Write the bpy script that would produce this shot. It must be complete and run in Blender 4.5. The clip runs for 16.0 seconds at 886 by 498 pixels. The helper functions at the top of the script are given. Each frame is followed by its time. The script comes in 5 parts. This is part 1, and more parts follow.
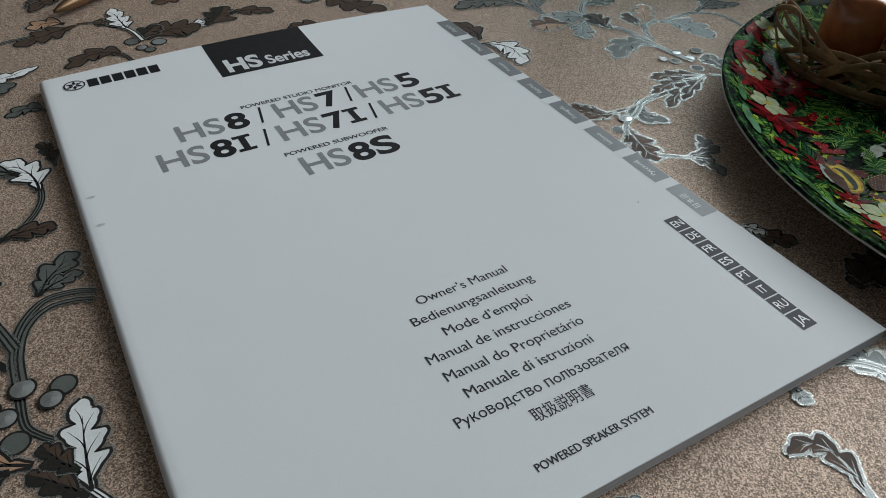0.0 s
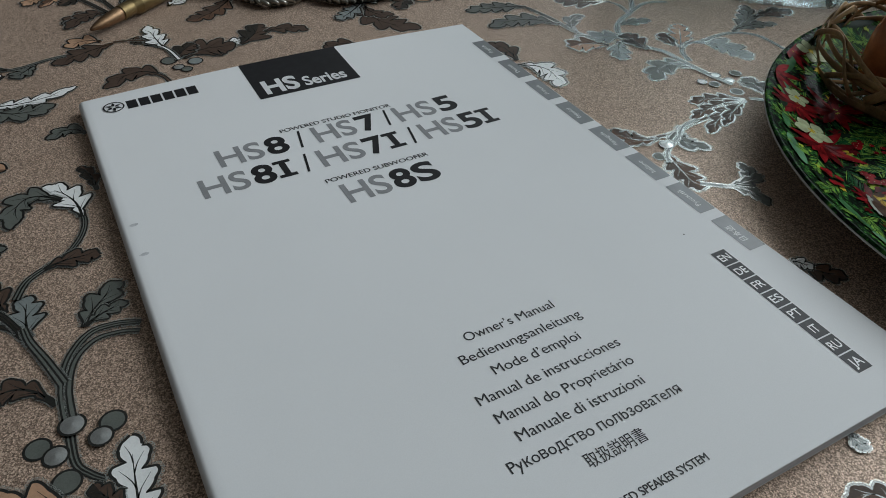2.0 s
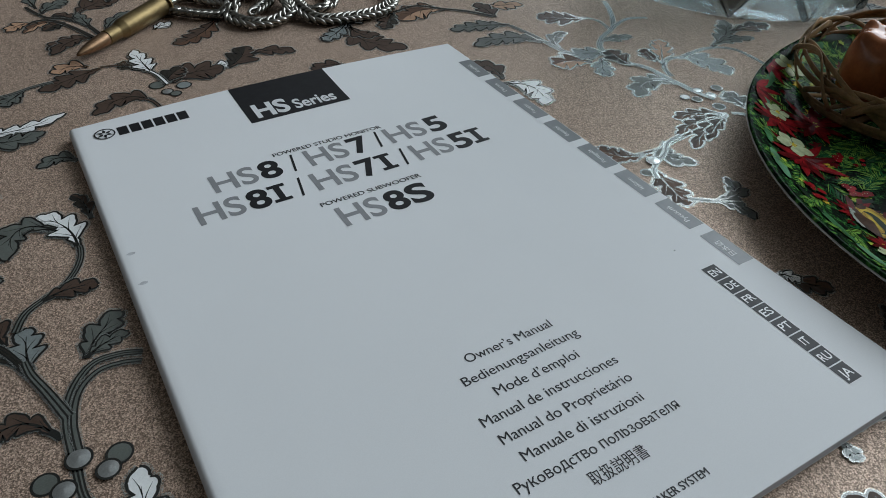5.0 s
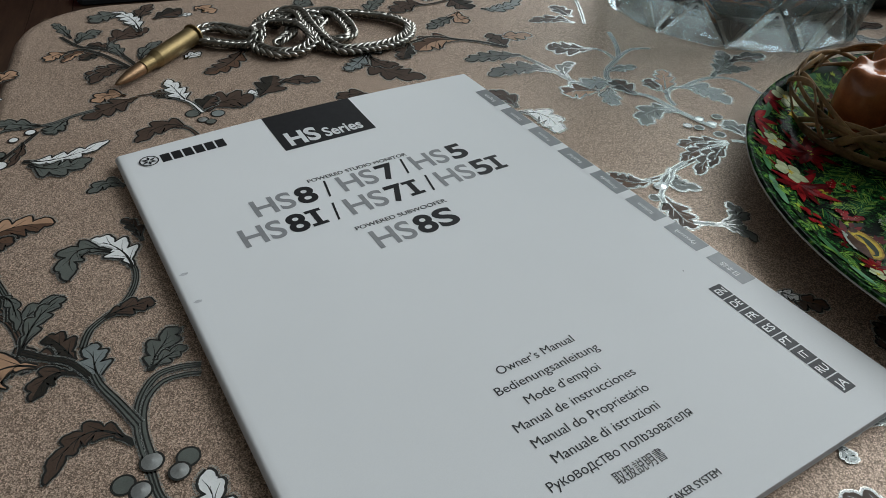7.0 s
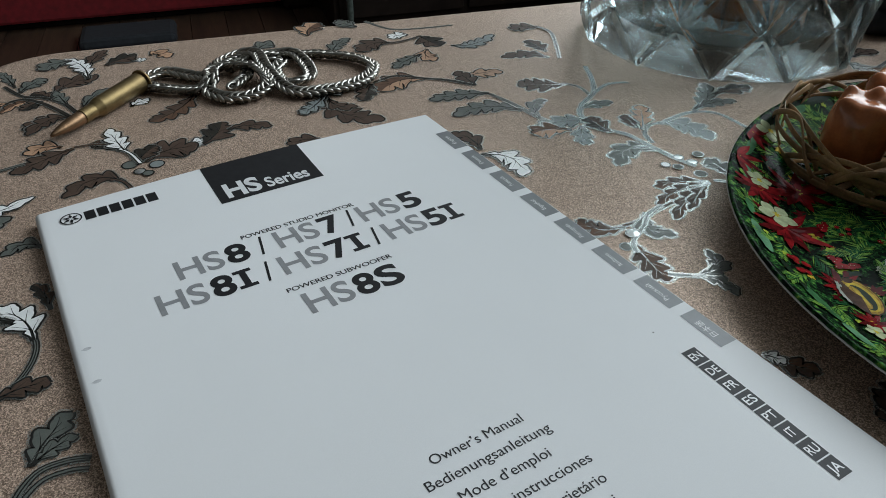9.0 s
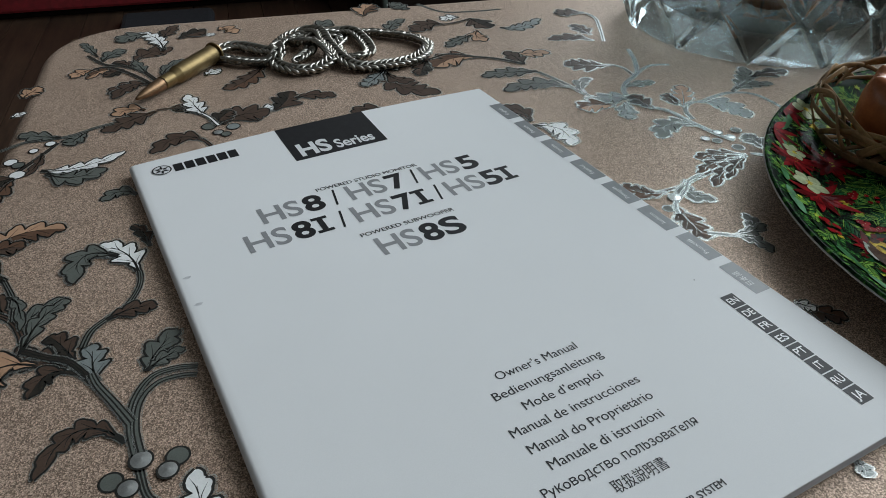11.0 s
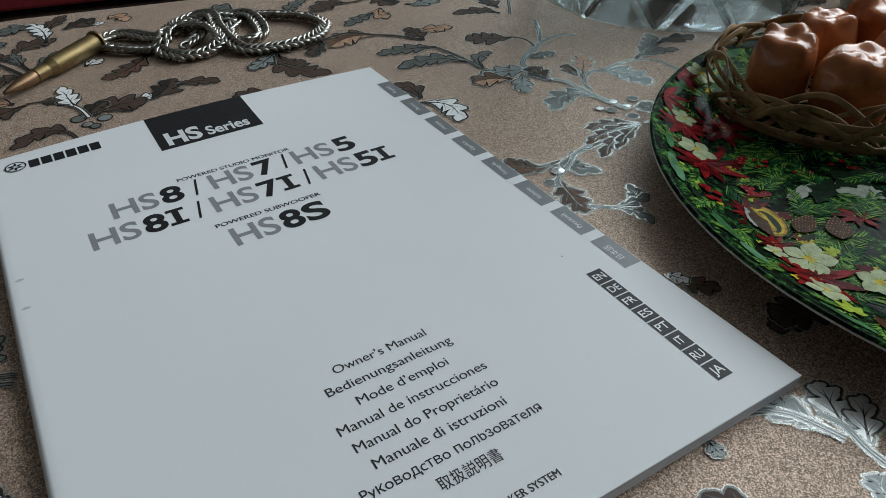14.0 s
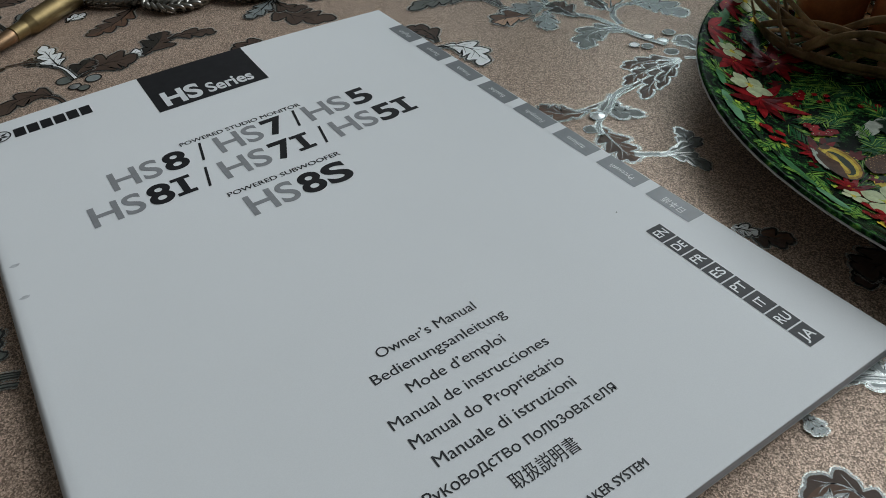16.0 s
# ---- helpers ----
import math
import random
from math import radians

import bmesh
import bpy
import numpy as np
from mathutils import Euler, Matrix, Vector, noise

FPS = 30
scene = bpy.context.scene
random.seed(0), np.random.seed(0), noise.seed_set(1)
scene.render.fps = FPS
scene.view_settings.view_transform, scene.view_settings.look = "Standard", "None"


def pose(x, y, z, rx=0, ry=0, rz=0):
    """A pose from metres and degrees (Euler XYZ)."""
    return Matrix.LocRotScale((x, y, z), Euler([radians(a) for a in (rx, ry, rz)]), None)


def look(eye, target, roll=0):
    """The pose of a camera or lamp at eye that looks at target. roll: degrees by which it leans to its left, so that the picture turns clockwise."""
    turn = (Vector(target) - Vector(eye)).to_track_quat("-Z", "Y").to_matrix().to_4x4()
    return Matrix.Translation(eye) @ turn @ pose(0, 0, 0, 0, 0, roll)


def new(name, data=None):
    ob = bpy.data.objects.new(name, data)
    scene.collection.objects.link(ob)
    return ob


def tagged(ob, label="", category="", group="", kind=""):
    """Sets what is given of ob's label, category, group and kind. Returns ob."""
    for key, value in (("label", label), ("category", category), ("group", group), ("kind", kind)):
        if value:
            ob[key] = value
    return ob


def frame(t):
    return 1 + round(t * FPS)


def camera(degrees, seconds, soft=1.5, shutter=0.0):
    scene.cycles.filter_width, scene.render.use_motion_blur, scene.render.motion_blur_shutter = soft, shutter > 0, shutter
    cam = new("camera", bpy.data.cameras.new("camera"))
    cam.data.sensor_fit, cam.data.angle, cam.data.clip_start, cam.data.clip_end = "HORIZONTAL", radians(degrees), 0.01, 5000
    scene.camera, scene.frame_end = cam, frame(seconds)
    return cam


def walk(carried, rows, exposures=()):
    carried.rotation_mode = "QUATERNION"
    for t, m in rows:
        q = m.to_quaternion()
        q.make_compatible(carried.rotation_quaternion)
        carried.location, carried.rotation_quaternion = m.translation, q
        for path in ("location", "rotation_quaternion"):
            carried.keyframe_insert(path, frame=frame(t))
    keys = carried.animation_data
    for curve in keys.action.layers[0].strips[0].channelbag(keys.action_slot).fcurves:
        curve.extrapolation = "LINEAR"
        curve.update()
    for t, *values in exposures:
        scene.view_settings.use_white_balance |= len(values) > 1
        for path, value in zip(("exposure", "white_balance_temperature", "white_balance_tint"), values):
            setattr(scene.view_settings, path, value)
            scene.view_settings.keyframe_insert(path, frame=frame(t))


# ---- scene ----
cam = camera(61.49, 16.0, soft=0.6)
PATH = [
    (0, (0.00119, -0.07058, 0.17524), (0.7988, 1.2371, -1.1108), 2.10),
    (0.5, (-0.00230, -0.06575, 0.17123), (0.8254, 1.2239, -1.1139), 2.60),
    (1, (0.00926, -0.06432, 0.17464), (0.8258, 1.2349, -1.1081), 2.05),
    (1.5, (0.00901, -0.05479, 0.16628), (0.7954, 1.2347, -1.1448), 2.34),
    (2, (-0.00471, -0.05675, 0.18226), (0.7651, 1.2677, -1.1036), 1.94),
    (2.5, (-0.03461, -0.06732, 0.18443), (0.7482, 1.2842, -1.0649), 2.50),
    (3, (-0.03702, -0.07098, 0.18699), (0.6514, 1.3111, -1.0842), -0.40),
    (3.5, (-0.01860, -0.06600, 0.17723), (0.6575, 1.3184, -1.0981), -1.02),
    (4, (-0.00496, -0.05470, 0.18324), (0.7977, 1.2893, -1.0615), 1.78),
    (6.5, (-0.02829, -0.05303, 0.19383), (0.8022, 1.2148, -1.1111), 2.74),
    (7, (-0.03226, -0.06020, 0.20630), (0.8190, 1.2587, -1.0330), 2.34),
    (7.5, (-0.01231, -0.04894, 0.19444), (0.8414, 1.3305, -0.9753), 1.88),
    (8, (0.00055, -0.04289, 0.18612), (0.8239, 1.3259, -1.0174), 0.47),
    (8.5, (0.01069, -0.04449, 0.18730), (0.8537, 1.3345, -0.9907), 0.51),
    (9, (0.01070, -0.04646, 0.19363), (0.8594, 1.3403, -0.9712), 0.27),
    (9.5, (0.01855, -0.04520, 0.18388), (0.8852, 1.2891, -1.0280), 2.68),
    (10, (-0.02304, -0.04925, 0.19599), (0.8155, 1.3266, -0.9889), 3.05),
    (12.5, (-0.01436, -0.09249, 0.18525), (0.7331, 1.3417, -0.9913), -1.93),
    (13, (-0.00196, -0.08519, 0.17128), (0.8269, 1.2827, -1.0295), 1.78),
    (13.5, (0.00413, -0.07921, 0.17686), (0.8401, 1.2834, -1.0250), 0.38),
    (14, (0.02887, -0.08339, 0.18345), (0.8509, 1.2894, -1.0164), -1.14),
    (14.5, (0.03712, -0.06284, 0.17070), (0.8533, 1.3080, -1.0354), 0.04),
    (15, (0.03936, -0.03203, 0.16714), (0.8406, 1.3129, -1.0776), -0.14),
    (15.5, (0.04031, -0.03934, 0.17109), (0.8459, 1.2786, -1.0993), -0.61),
    (16, (0.02822, -0.05211, 0.17015), (0.8144, 1.2410, -1.1374), -3.41),
]
EXPOSURES = [(0, -0.16, 6500, 10), (2, -0.26, 6520, 10), (3, -0.08, 6620, 10), (4, -0.16, 6280, 10), (6.5, -0.20, 6400, 10), (7, -0.08, 6600, 10), (7.5, -0.02, 6500, 10), (8, -0.08, 6380, 9), (9, 0.02, 6400, 9), (10, 0.0, 6450, 10),
             (12.5, -0.08, 6350, 9), (13, -0.13, 6300, 8), (14.5, -0.07, 6450, 9), (16, -0.20, 6520, 10)]
walk(cam, [(t, look(eye, target, roll)) for t, eye, target, roll in PATH], EXPOSURES)

# ---- world and light ----
world = bpy.data.worlds.new("sky")
scene.world = world
world.use_nodes = True
wt = world.node_tree
sky = wt.nodes.new("ShaderNodeTexSky")
sky.sky_type, sky.sun_disc, sky.sun_elevation, sky.sun_rotation = "NISHITA", False, radians(35), radians(60)
wt.links.new(sky.outputs[0], wt.nodes["Background"].inputs[0])
wt.nodes["Background"].inputs[1].default_value = 0.1

ROOM = pose(-0.011, 0.546, 0, 0, 0, -14)      # origin at the table's far corner, u along its far edge, v outwards
FLOOR_Z, CEIL_Z = -0.745, 1.75
WIN_U, WIN_V0, WIN_V1, WIN_Z0, WIN_Z1 = 1.62, -0.8, 2.35, 0.45, 1.70

sun_data = bpy.data.lights.new("window_daylight", "AREA")
sun_data.shape, sun_data.size, sun_data.size_y = "RECTANGLE", WIN_V1 - WIN_V0 - 0.1, WIN_Z1 - WIN_Z0 - 0.1
sun_data.energy, sun_data.color = 66, (0.87, 0.96, 1.0)
daylight = new("window_daylight", sun_data)
daylight.matrix_world = ROOM @ look((WIN_U + 0.03, (WIN_V0 + WIN_V1) / 2, (WIN_Z0 + WIN_Z1) / 2), (0, (WIN_V0 + WIN_V1) / 2, (WIN_Z0 + WIN_Z1) / 2))


# ---- materials ----
def nodes_of(name):
    m = bpy.data.materials.new(name)
    m.use_nodes = True
    t = m.node_tree
    return m, t, t.nodes["Principled BSDF"]


def add(t, kind, **values):
    n = t.nodes.new(kind)
    for k, v in values.items():
        n.inputs[k].default_value = v
    return n


def ramp(t, source, *stops):
    r = t.nodes.new("ShaderNodeValToRGB")
    t.links.new(source, r.inputs[0])
    while len(r.color_ramp.elements) < len(stops):
        r.color_ramp.elements.new(0.5)
    for e, (p, c) in zip(r.color_ramp.elements, stops):
        e.position, e.color = p, (*c, 1)
    return r.outputs[0]


def coords(t, scale=(1, 1, 1)):
    c = t.nodes.new("ShaderNodeTexCoord")
    mp = t.nodes.new("ShaderNodeMapping")
    mp.inputs["Scale"].default_value = scale
    t.links.new(c.outputs["Object"], mp.inputs[0])
    return mp.outputs[0]


def noise_tex(t, where, scale, detail=4.0, rough=0.55):
    n = add(t, "ShaderNodeTexNoise", Scale=scale, Detail=detail, Roughness=rough)
    t.links.new(where, n.inputs["Vector"])
    return n.outputs[0]


def mixed(t, how, a, b, factor):
    n = t.nodes.new("ShaderNodeMix")
    n.data_type, n.blend_type = "RGBA", how
    for socket, value in ((n.inputs["Factor"], factor), (n.inputs["A"], a), (n.inputs["B"], b)):
        if isinstance(value, (float, int)):
            socket.default_value = value
        elif isinstance(value, tuple):
            socket.default_value = (*value, 1)
        else:
            t.links.new(value, socket)
    return n.outputs["Result"]


def bump(t, bsdf, height, strength, distance):
    b = add(t, "ShaderNodeBump", Strength=strength, Distance=distance)
    t.links.new(height, b.inputs["Height"])
    t.links.new(b.outputs[0], bsdf.inputs["Normal"])


def simple(name, colour, rough=0.5, metal=0.0, vary=0.15, scale=60.0, grain=0.0, grain_scale=900.0, coat=0.0, spec=0.5):
    """A material whose colour wanders at two scales, with a fine relief."""
    m, t, p = nodes_of(name)
    w = coords(t)
    big, small = noise_tex(t, w, scale), noise_tex(t, w, scale * 14, 3)
    lo, hi = tuple(c * (1 - vary) for c in colour), tuple(min(1, c * (1 + vary)) for c in colour)
    c1 = ramp(t, big, (0.3, lo), (0.7, hi))
    c2 = mixed(t, "OVERLAY", c1, small, vary * 0.6)
    t.links.new(c2, p.inputs["Base Color"])
    p.inputs["Roughness"].default_value, p.inputs["Metallic"].default_value = rough, metal
    p.inputs["Coat Weight"].default_value = coat
    p.inputs["Specular IOR Level"].default_value = spec
    if grain:
        bump(t, p, noise_tex(t, w, grain_scale, 2), grain, 0.0004)
    return m


def cloth_material():
    m, t, p = nodes_of("pebbled_vinyl")
    w = coords(t)
    v = add(t, "ShaderNodeTexVoronoi", Scale=2150.0)
    t.links.new(w, v.inputs["Vector"])
    n1, n2 = noise_tex(t, w, 2050, 2, 0.6), noise_tex(t, w, 14, 5)
    cells = t.nodes.new("ShaderNodeRGBToBW")
    t.links.new(v.outputs["Color"], cells.inputs[0])
    n1 = mixed(t, "MIX", n1, cells.outputs[0], 0.42)
    c = ramp(t, n1, (0.34, (0.090, 0.064, 0.049)), (0.5, (0.283, 0.198, 0.150)), (0.66, (0.72, 0.55, 0.435)))
    c = mixed(t, "MULTIPLY", c, ramp(t, n2, (0.3, (0.86, 0.84, 0.82)), (0.7, (1, 1, 1))), 1.0)
    t.links.new(c, p.inputs["Base Color"])
    t.links.new(ramp(t, n1, (0.35, (0.58, 0.58, 0.58)), (0.65, (0.46, 0.46, 0.46))), p.inputs["Roughness"])
    shine = t.nodes.new("ShaderNodeMapRange")
    shine.inputs["From Min"].default_value, shine.inputs["From Max"].default_value = 0.40, 0.60
    shine.inputs["To Min"].default_value, shine.inputs["To Max"].default_value = 0.50, 1.0
    t.links.new(n1, shine.inputs["Value"])
    t.links.new(shine.outputs[0], p.inputs["Specular IOR Level"])
    p.inputs["IOR"].default_value = 1.90
    p.inputs["Specular Tint"].default_value = (1.0, 0.76, 0.60, 1)       # pearly bronze ink
    mixn = mixed(t, "MIX", v.outputs["Distance"], n1, 0.6)
    bump(t, p, mixn, 0.62, 0.0004)
    return m


def foil(name, colour, metal, rough, dark=0.5, spec=0.3):
    """Printed foil: a thin brushed sheen with fine speckle."""
    m, t, p = nodes_of(name)
    w = coords(t)
    n, big = noise_tex(t, w, 1700, 2), noise_tex(t, w, 90, 3)
    lo = tuple(c * dark for c in colour)
    c = ramp(t, mixed(t, "MIX", n, big, 0.55), (0.36, lo), (0.62, colour))
    t.links.new(c, p.inputs["Base Color"])
    p.inputs["Metallic"].default_value, p.inputs["Roughness"].default_value = metal, rough
    p.inputs["Specular IOR Level"].default_value = spec
    bump(t, p, n, 0.25, 0.0002)
    return m


def wood_material(name, dark, light, along=0):
    m, t, p = nodes_of(name)
    s = [9.0, 9.0, 9.0]
    s[along] = 0.8
    w = coords(t, tuple(s))
    g = noise_tex(t, w, 3.0, 6, 0.65)
    f = noise_tex(t, w, 24.0, 3)
    c = mixed(t, "MULTIPLY", ramp(t, g, (0.3, dark), (0.7, light)), ramp(t, f, (0.3, (0.7, 0.7, 0.7)), (0.65, (1, 1, 1))), 0.8)
    rnd = t.nodes.new("ShaderNodeObjectInfo")
    c = mixed(t, "MULTIPLY", c, ramp(t, rnd.outputs["Random"], (0, (0.75, 0.75, 0.75)), (1, (1, 1, 1))), 0.7)
    t.links.new(c, p.inputs["Base Color"])
    p.inputs["Roughness"].default_value = 0.5
    bump(t, p, f, 0.2, 0.001)
    return m


def paper_material(name, colour, rough):
    m, t, p = nodes_of(name)
    w = coords(t)
    a, b = noise_tex(t, w, 2600, 2), noise_tex(t, w, 18, 4)
    c = mixed(t, "MULTIPLY", ramp(t, b, (0.35, tuple(0.98 * c for c in colour)), (0.7, colour)), ramp(t, a, (0.3, (0.965, 0.965, 0.965)), (0.7, (1, 1, 1))), 1.0)
    t.links.new(c, p.inputs["Base Color"])
    p.inputs["Roughness"].default_value = rough
    p.inputs["Specular IOR Level"].default_value = 0.04
    bump(t, p, noise_tex(t, w, 900, 3), 0.05, 0.0002)
    return m


def glass_material(name, tint, rough=0.0, ior=1.52):
    m, t, p = nodes_of(name)
    p.inputs["Base Color"].default_value = (*tint, 1)
    p.inputs["Transmission Weight"].default_value, p.inputs["Roughness"].default_value, p.inputs["IOR"].default_value = 1.0, rough, ior
    return m


CLOTH = cloth_material()
PAPER = paper_material("cover_paper", (0.80, 0.81, 0.82), 0.58)
PAGES = paper_material("page_paper", (0.74, 0.75, 0.77), 0.6)
INK = simple("black_ink", (0.014, 0.014, 0.016), 0.5, 0, 0.2, 300, spec=0.22)
INK_TEXT = simple("text_ink", (0.035, 0.035, 0.038), 0.5, 0, 0.2, 300, spec=0.22)
INK_STRIP = simple("charcoal_ink", (0.024, 0.025, 0.028), 0.5, 0, 0.2, 300, spec=0.22)
INK_GREY = simple("grey_ink", (0.26, 0.265, 0.275), 0.42, 0, 0.08, 300)
INK_TAB = simple("tab_grey_ink", (0.165, 0.175, 0.185), 0.42, 0, 0.08, 200)
INK_WHITE = simple("unprinted_white", (0.72, 0.73, 0.74), 0.42, 0, 0.04, 200)
SMUDGE = simple("thumb_smudge", (0.52, 0.53, 0.55), 0.5, 0, 0.2, 400)


def halo_material():
    """Loose glitter round the print: specks on a clear ground."""
    m, t, p = nodes_of("glitter_halo")
    w = coords(t)
    n = noise_tex(t, w, 3000, 2, 0.6)
    p.inputs["Base Color"].default_value = (0.70, 0.74, 0.71, 1)
    p.inputs["Metallic"].default_value, p.inputs["Roughness"].default_value = 0.9, 0.36
    gate = ramp(t, n, (0.46, (0, 0, 0)), (0.56, (0.85, 0.85, 0.85)))
    t.links.new(gate, p.inputs["Alpha"])
    return m


HALO = halo_material()
OUTLINE = foil("foil_outline", (0.17, 0.175, 0.17), 1.0, 0.24, 0.8)
FOIL = {
    "W": foil("white_foil", (0.90, 0.91, 0.90), 0.1, 0.38, 0.88),
    "S": foil("silver_foil", (0.72, 0.74, 0.73), 0.85, 0.32, 0.75),
    "L": foil("pale_teal_foil", (0.27, 0.30, 0.295), 0.20, 0.42, 0.7),
    "G": foil("grey_green_foil", (0.125, 0.136, 0.122), 0.0, 0.42, 0.75),
    "K": foil("dark_green_foil", (0.034, 0.030, 0.025), 0.0, 0.44, 0.65, 0.12),
    "D": foil("dark_brown_foil", (0.088, 0.058, 0.044), 0.0, 0.46, 0.7, 0.12),
    "B": foil("brown_foil", (0.135, 0.076, 0.050), 0.0, 0.46, 0.7, 0.12),
    "O": foil("copper_foil", (0.50, 0.30, 0.19), 0.0, 0.42, 0.75),
}
BRASS = simple("aged_brass", (0.205, 0.148, 0.070), 0.48, 1.0, 0.25, 120, 0.12, 700)
COPPER = simple("bullet_jacket", (0.21, 0.13, 0.075), 0.45, 1.0, 0.22, 160, 0.1, 900)
STEEL = simple("polished_chain_steel", (0.36, 0.345, 0.31), 0.30, 1.0, 0.2, 200)
WICKER = simple("dark_rattan", (0.30, 0.19, 0.095), 0.5, 0, 0.5, 90, 0.4, 700, spec=0.3)
CLAY = simple("glossy_orange_skin", (0.40, 0.135, 0.05), 0.15, 0, 0.35, 60, 0.16, 130, 0.0, 0.4)


def crystal_material(name, tint, part_solid, solid_tint):
    """Cut lead glass: it bends and mirrors what lies behind, and lets part of the light straight through."""
    m, t, p = nodes_of(name)
    clear, solid, mix = t.nodes.new("ShaderNodeBsdfTransparent"), t.nodes.new("ShaderNodeBsdfGlass"), t.nodes.new("ShaderNodeMixShader")
    clear.inputs[0].default_value = (*tint, 1)
    solid.inputs["Color"].default_value, solid.inputs["Roughness"].default_value, solid.inputs["IOR"].default_value = (*solid_tint, 1), 0.0, 1.54
    bmp = add(t, "ShaderNodeBump", Strength=0.12, Distance=0.002)
    t.links.new(noise_tex(t, coords(t), 90, 3), bmp.inputs["Height"])
    t.links.new(bmp.outputs[0], solid.inputs["Normal"])
    mix.inputs[0].default_value = part_solid
    t.links.new(clear.outputs[0], mix.inputs[1])
    t.links.new(solid.outputs[0], mix.inputs[2])
    t.links.new(mix.outputs[0], t.nodes["Material Output"].inputs["Surface"])
    return m


CRYSTAL = crystal_material("cut_crystal", (0.92, 0.95, 0.955), 0.46, (0.52, 0.555, 0.56))
CRYSTAL_CUT = crystal_material("crystal_mitre", (0.88, 0.92, 0.92), 0.70, (0.90, 0.94, 0.94))
PANE = glass_material("window_glass", (0.98, 1, 1))
WALL = simple("wall_plaster", (0.19, 0.175, 0.16), 0.85, 0, 0.08, 6, 0.3, 300)
CEILING = simple("ceiling_paint", (0.28, 0.28, 0.27), 0.9, 0, 0.05, 5)
WHITE_PAINT = simple("white_window_paint", (0.75, 0.75, 0.73), 0.4, 0, 0.05, 20)
FLOOR_WOOD = wood_material("dark_floor_boards", (0.030, 0.017, 0.011), (0.088, 0.050, 0.029), 1)
TABLE_WOOD = wood_material("table_wood", (0.05, 0.03, 0.018), (0.13, 0.08, 0.045), 0)
RED = simple("red_upholstery", (0.16, 0.006, 0.010), 0.9, 0, 0.3, 40, 0.5, 900)
DARK = simple("dark_stained_wood", (0.014, 0.009, 0.007), 0.7, 0, 0.3, 20, spec=0.15)
NAVY = simple("dark_navy_matte", (0.012, 0.014, 0.018), 0.9, 0, 0.3, 60, 0.5, 600)
CORD = simple("grey_green_cord", (0.06, 0.075, 0.065), 0.8, 0, 0.4, 120, 0.5, 400)
CUP = simple("pale_glazed_ceramic", (0.62, 0.58, 0.5), 0.25, 0, 0.06, 40, 0, 900, 0.4)
PLATE_BACK = simple("tray_back", (0.5, 0.5, 0.48), 0.35, 0, 0.08, 60)


def plate_ground():
    m, t, p = nodes_of("printed_greenery")
    w = coords(t)
    a, b = noise_tex(t, w, 110, 5, 0.65), noise_tex(t, w, 420, 4, 0.7)
    c = ramp(t, mixed(t, "MIX", a, b, 0.5), (0.48, (0.003, 0.006, 0.004)), (0.54, (0.012, 0.050, 0.014)), (0.60, (0.06, 0.19, 0.035)), (0.67, (0.30, 0.34, 0.05)))
    t.links.new(c, p.inputs["Base Color"])
    p.inputs["Roughness"].default_value = 0.26
    p.inputs["Specular IOR Level"].default_value = 0.015
    return m


PRINT = plate_ground()


def gloss(name, colour, vary=0.3, scale=330.0):
    return simple(name, colour, 0.26, 0, vary, scale, spec=0.015)


P_RED, P_DEEP = gloss("print_red", (0.165, 0.007, 0.009), 0.7, 170), gloss("print_deep_red", (0.07, 0.004, 0.005), 0.45)
P_CREAM, P_LIME = gloss("print_cream", (0.36, 0.40, 0.24), 0.25), gloss("print_lime", (0.29, 0.37, 0.045), 0.3)
P_GOLD, P_YELLOW = gloss("print_gold", (0.30, 0.18, 0.02), 0.5), gloss("print_yellow", (0.46, 0.34, 0.035), 0.3)
P_FIR, P_FIR2 = gloss("print_fir", (0.012, 0.070, 0.022), 0.4), gloss("print_fir_light", (0.13, 0.25, 0.042), 0.45)
P_RIM, P_RIM2 = gloss("print_rim_green", (0.045, 0.135, 0.055), 0.5, 120), gloss("print_rim_pale", (0.085, 0.190, 0.105), 0.5, 120)
P_HOLLY, P_BROWN = gloss("print_holly", (0.010, 0.022, 0.012), 0.3), gloss("print_cone", (0.05, 0.022, 0.010), 0.5)
P_TAN, P_WHITE = gloss("print_cone_tip", (0.33, 0.19, 0.07), 0.4), gloss("print_white", (0.30, 0.32, 0.27), 0.25)


# ---- builders ----
def mesh_of(name, bm, *mats):
    me = bpy.data.meshes.new(name)
    bm.to_mesh(me)
    bm.free()
    for m in mats:
        me.materials.append(m)
    return me


def part(name, bm, material, parent, label=""):
    """One mesh object under a thing or a part."""
    mats = material if isinstance(material, (tuple, list)) else (material,)
    ob = new(name, mesh_of(name, bm, *mats))
    if parent:
        ob.parent = parent
    return tagged(ob, label) if label else ob


def thing(name, m, label, category, group="", kind=""):
    e = new(name)
    e.empty_display_size = 0.02
    e.matrix_world = m
    return tagged(e, label, category, group, kind)


def box_bm(x0, y0, z0, x1, y1, z1, bevel=0.0, bm=None):
    bm = bm or bmesh.new()
    r = bmesh.ops.create_cube(bm, size=1)
    bmesh.ops.scale(bm, vec=(x1 - x0, y1 - y0, z1 - z0), verts=r["verts"])
    bmesh.ops.translate(bm, vec=((x0 + x1) / 2, (y0 + y1) / 2, (z0 + z1) / 2), verts=r["verts"])
    if bevel:
        bmesh.ops.bevel(bm, geom=list({e for v in r["verts"] for e in v.link_edges}), offset=bevel, segments=2, affect="EDGES", profile=0.5)
    return bm


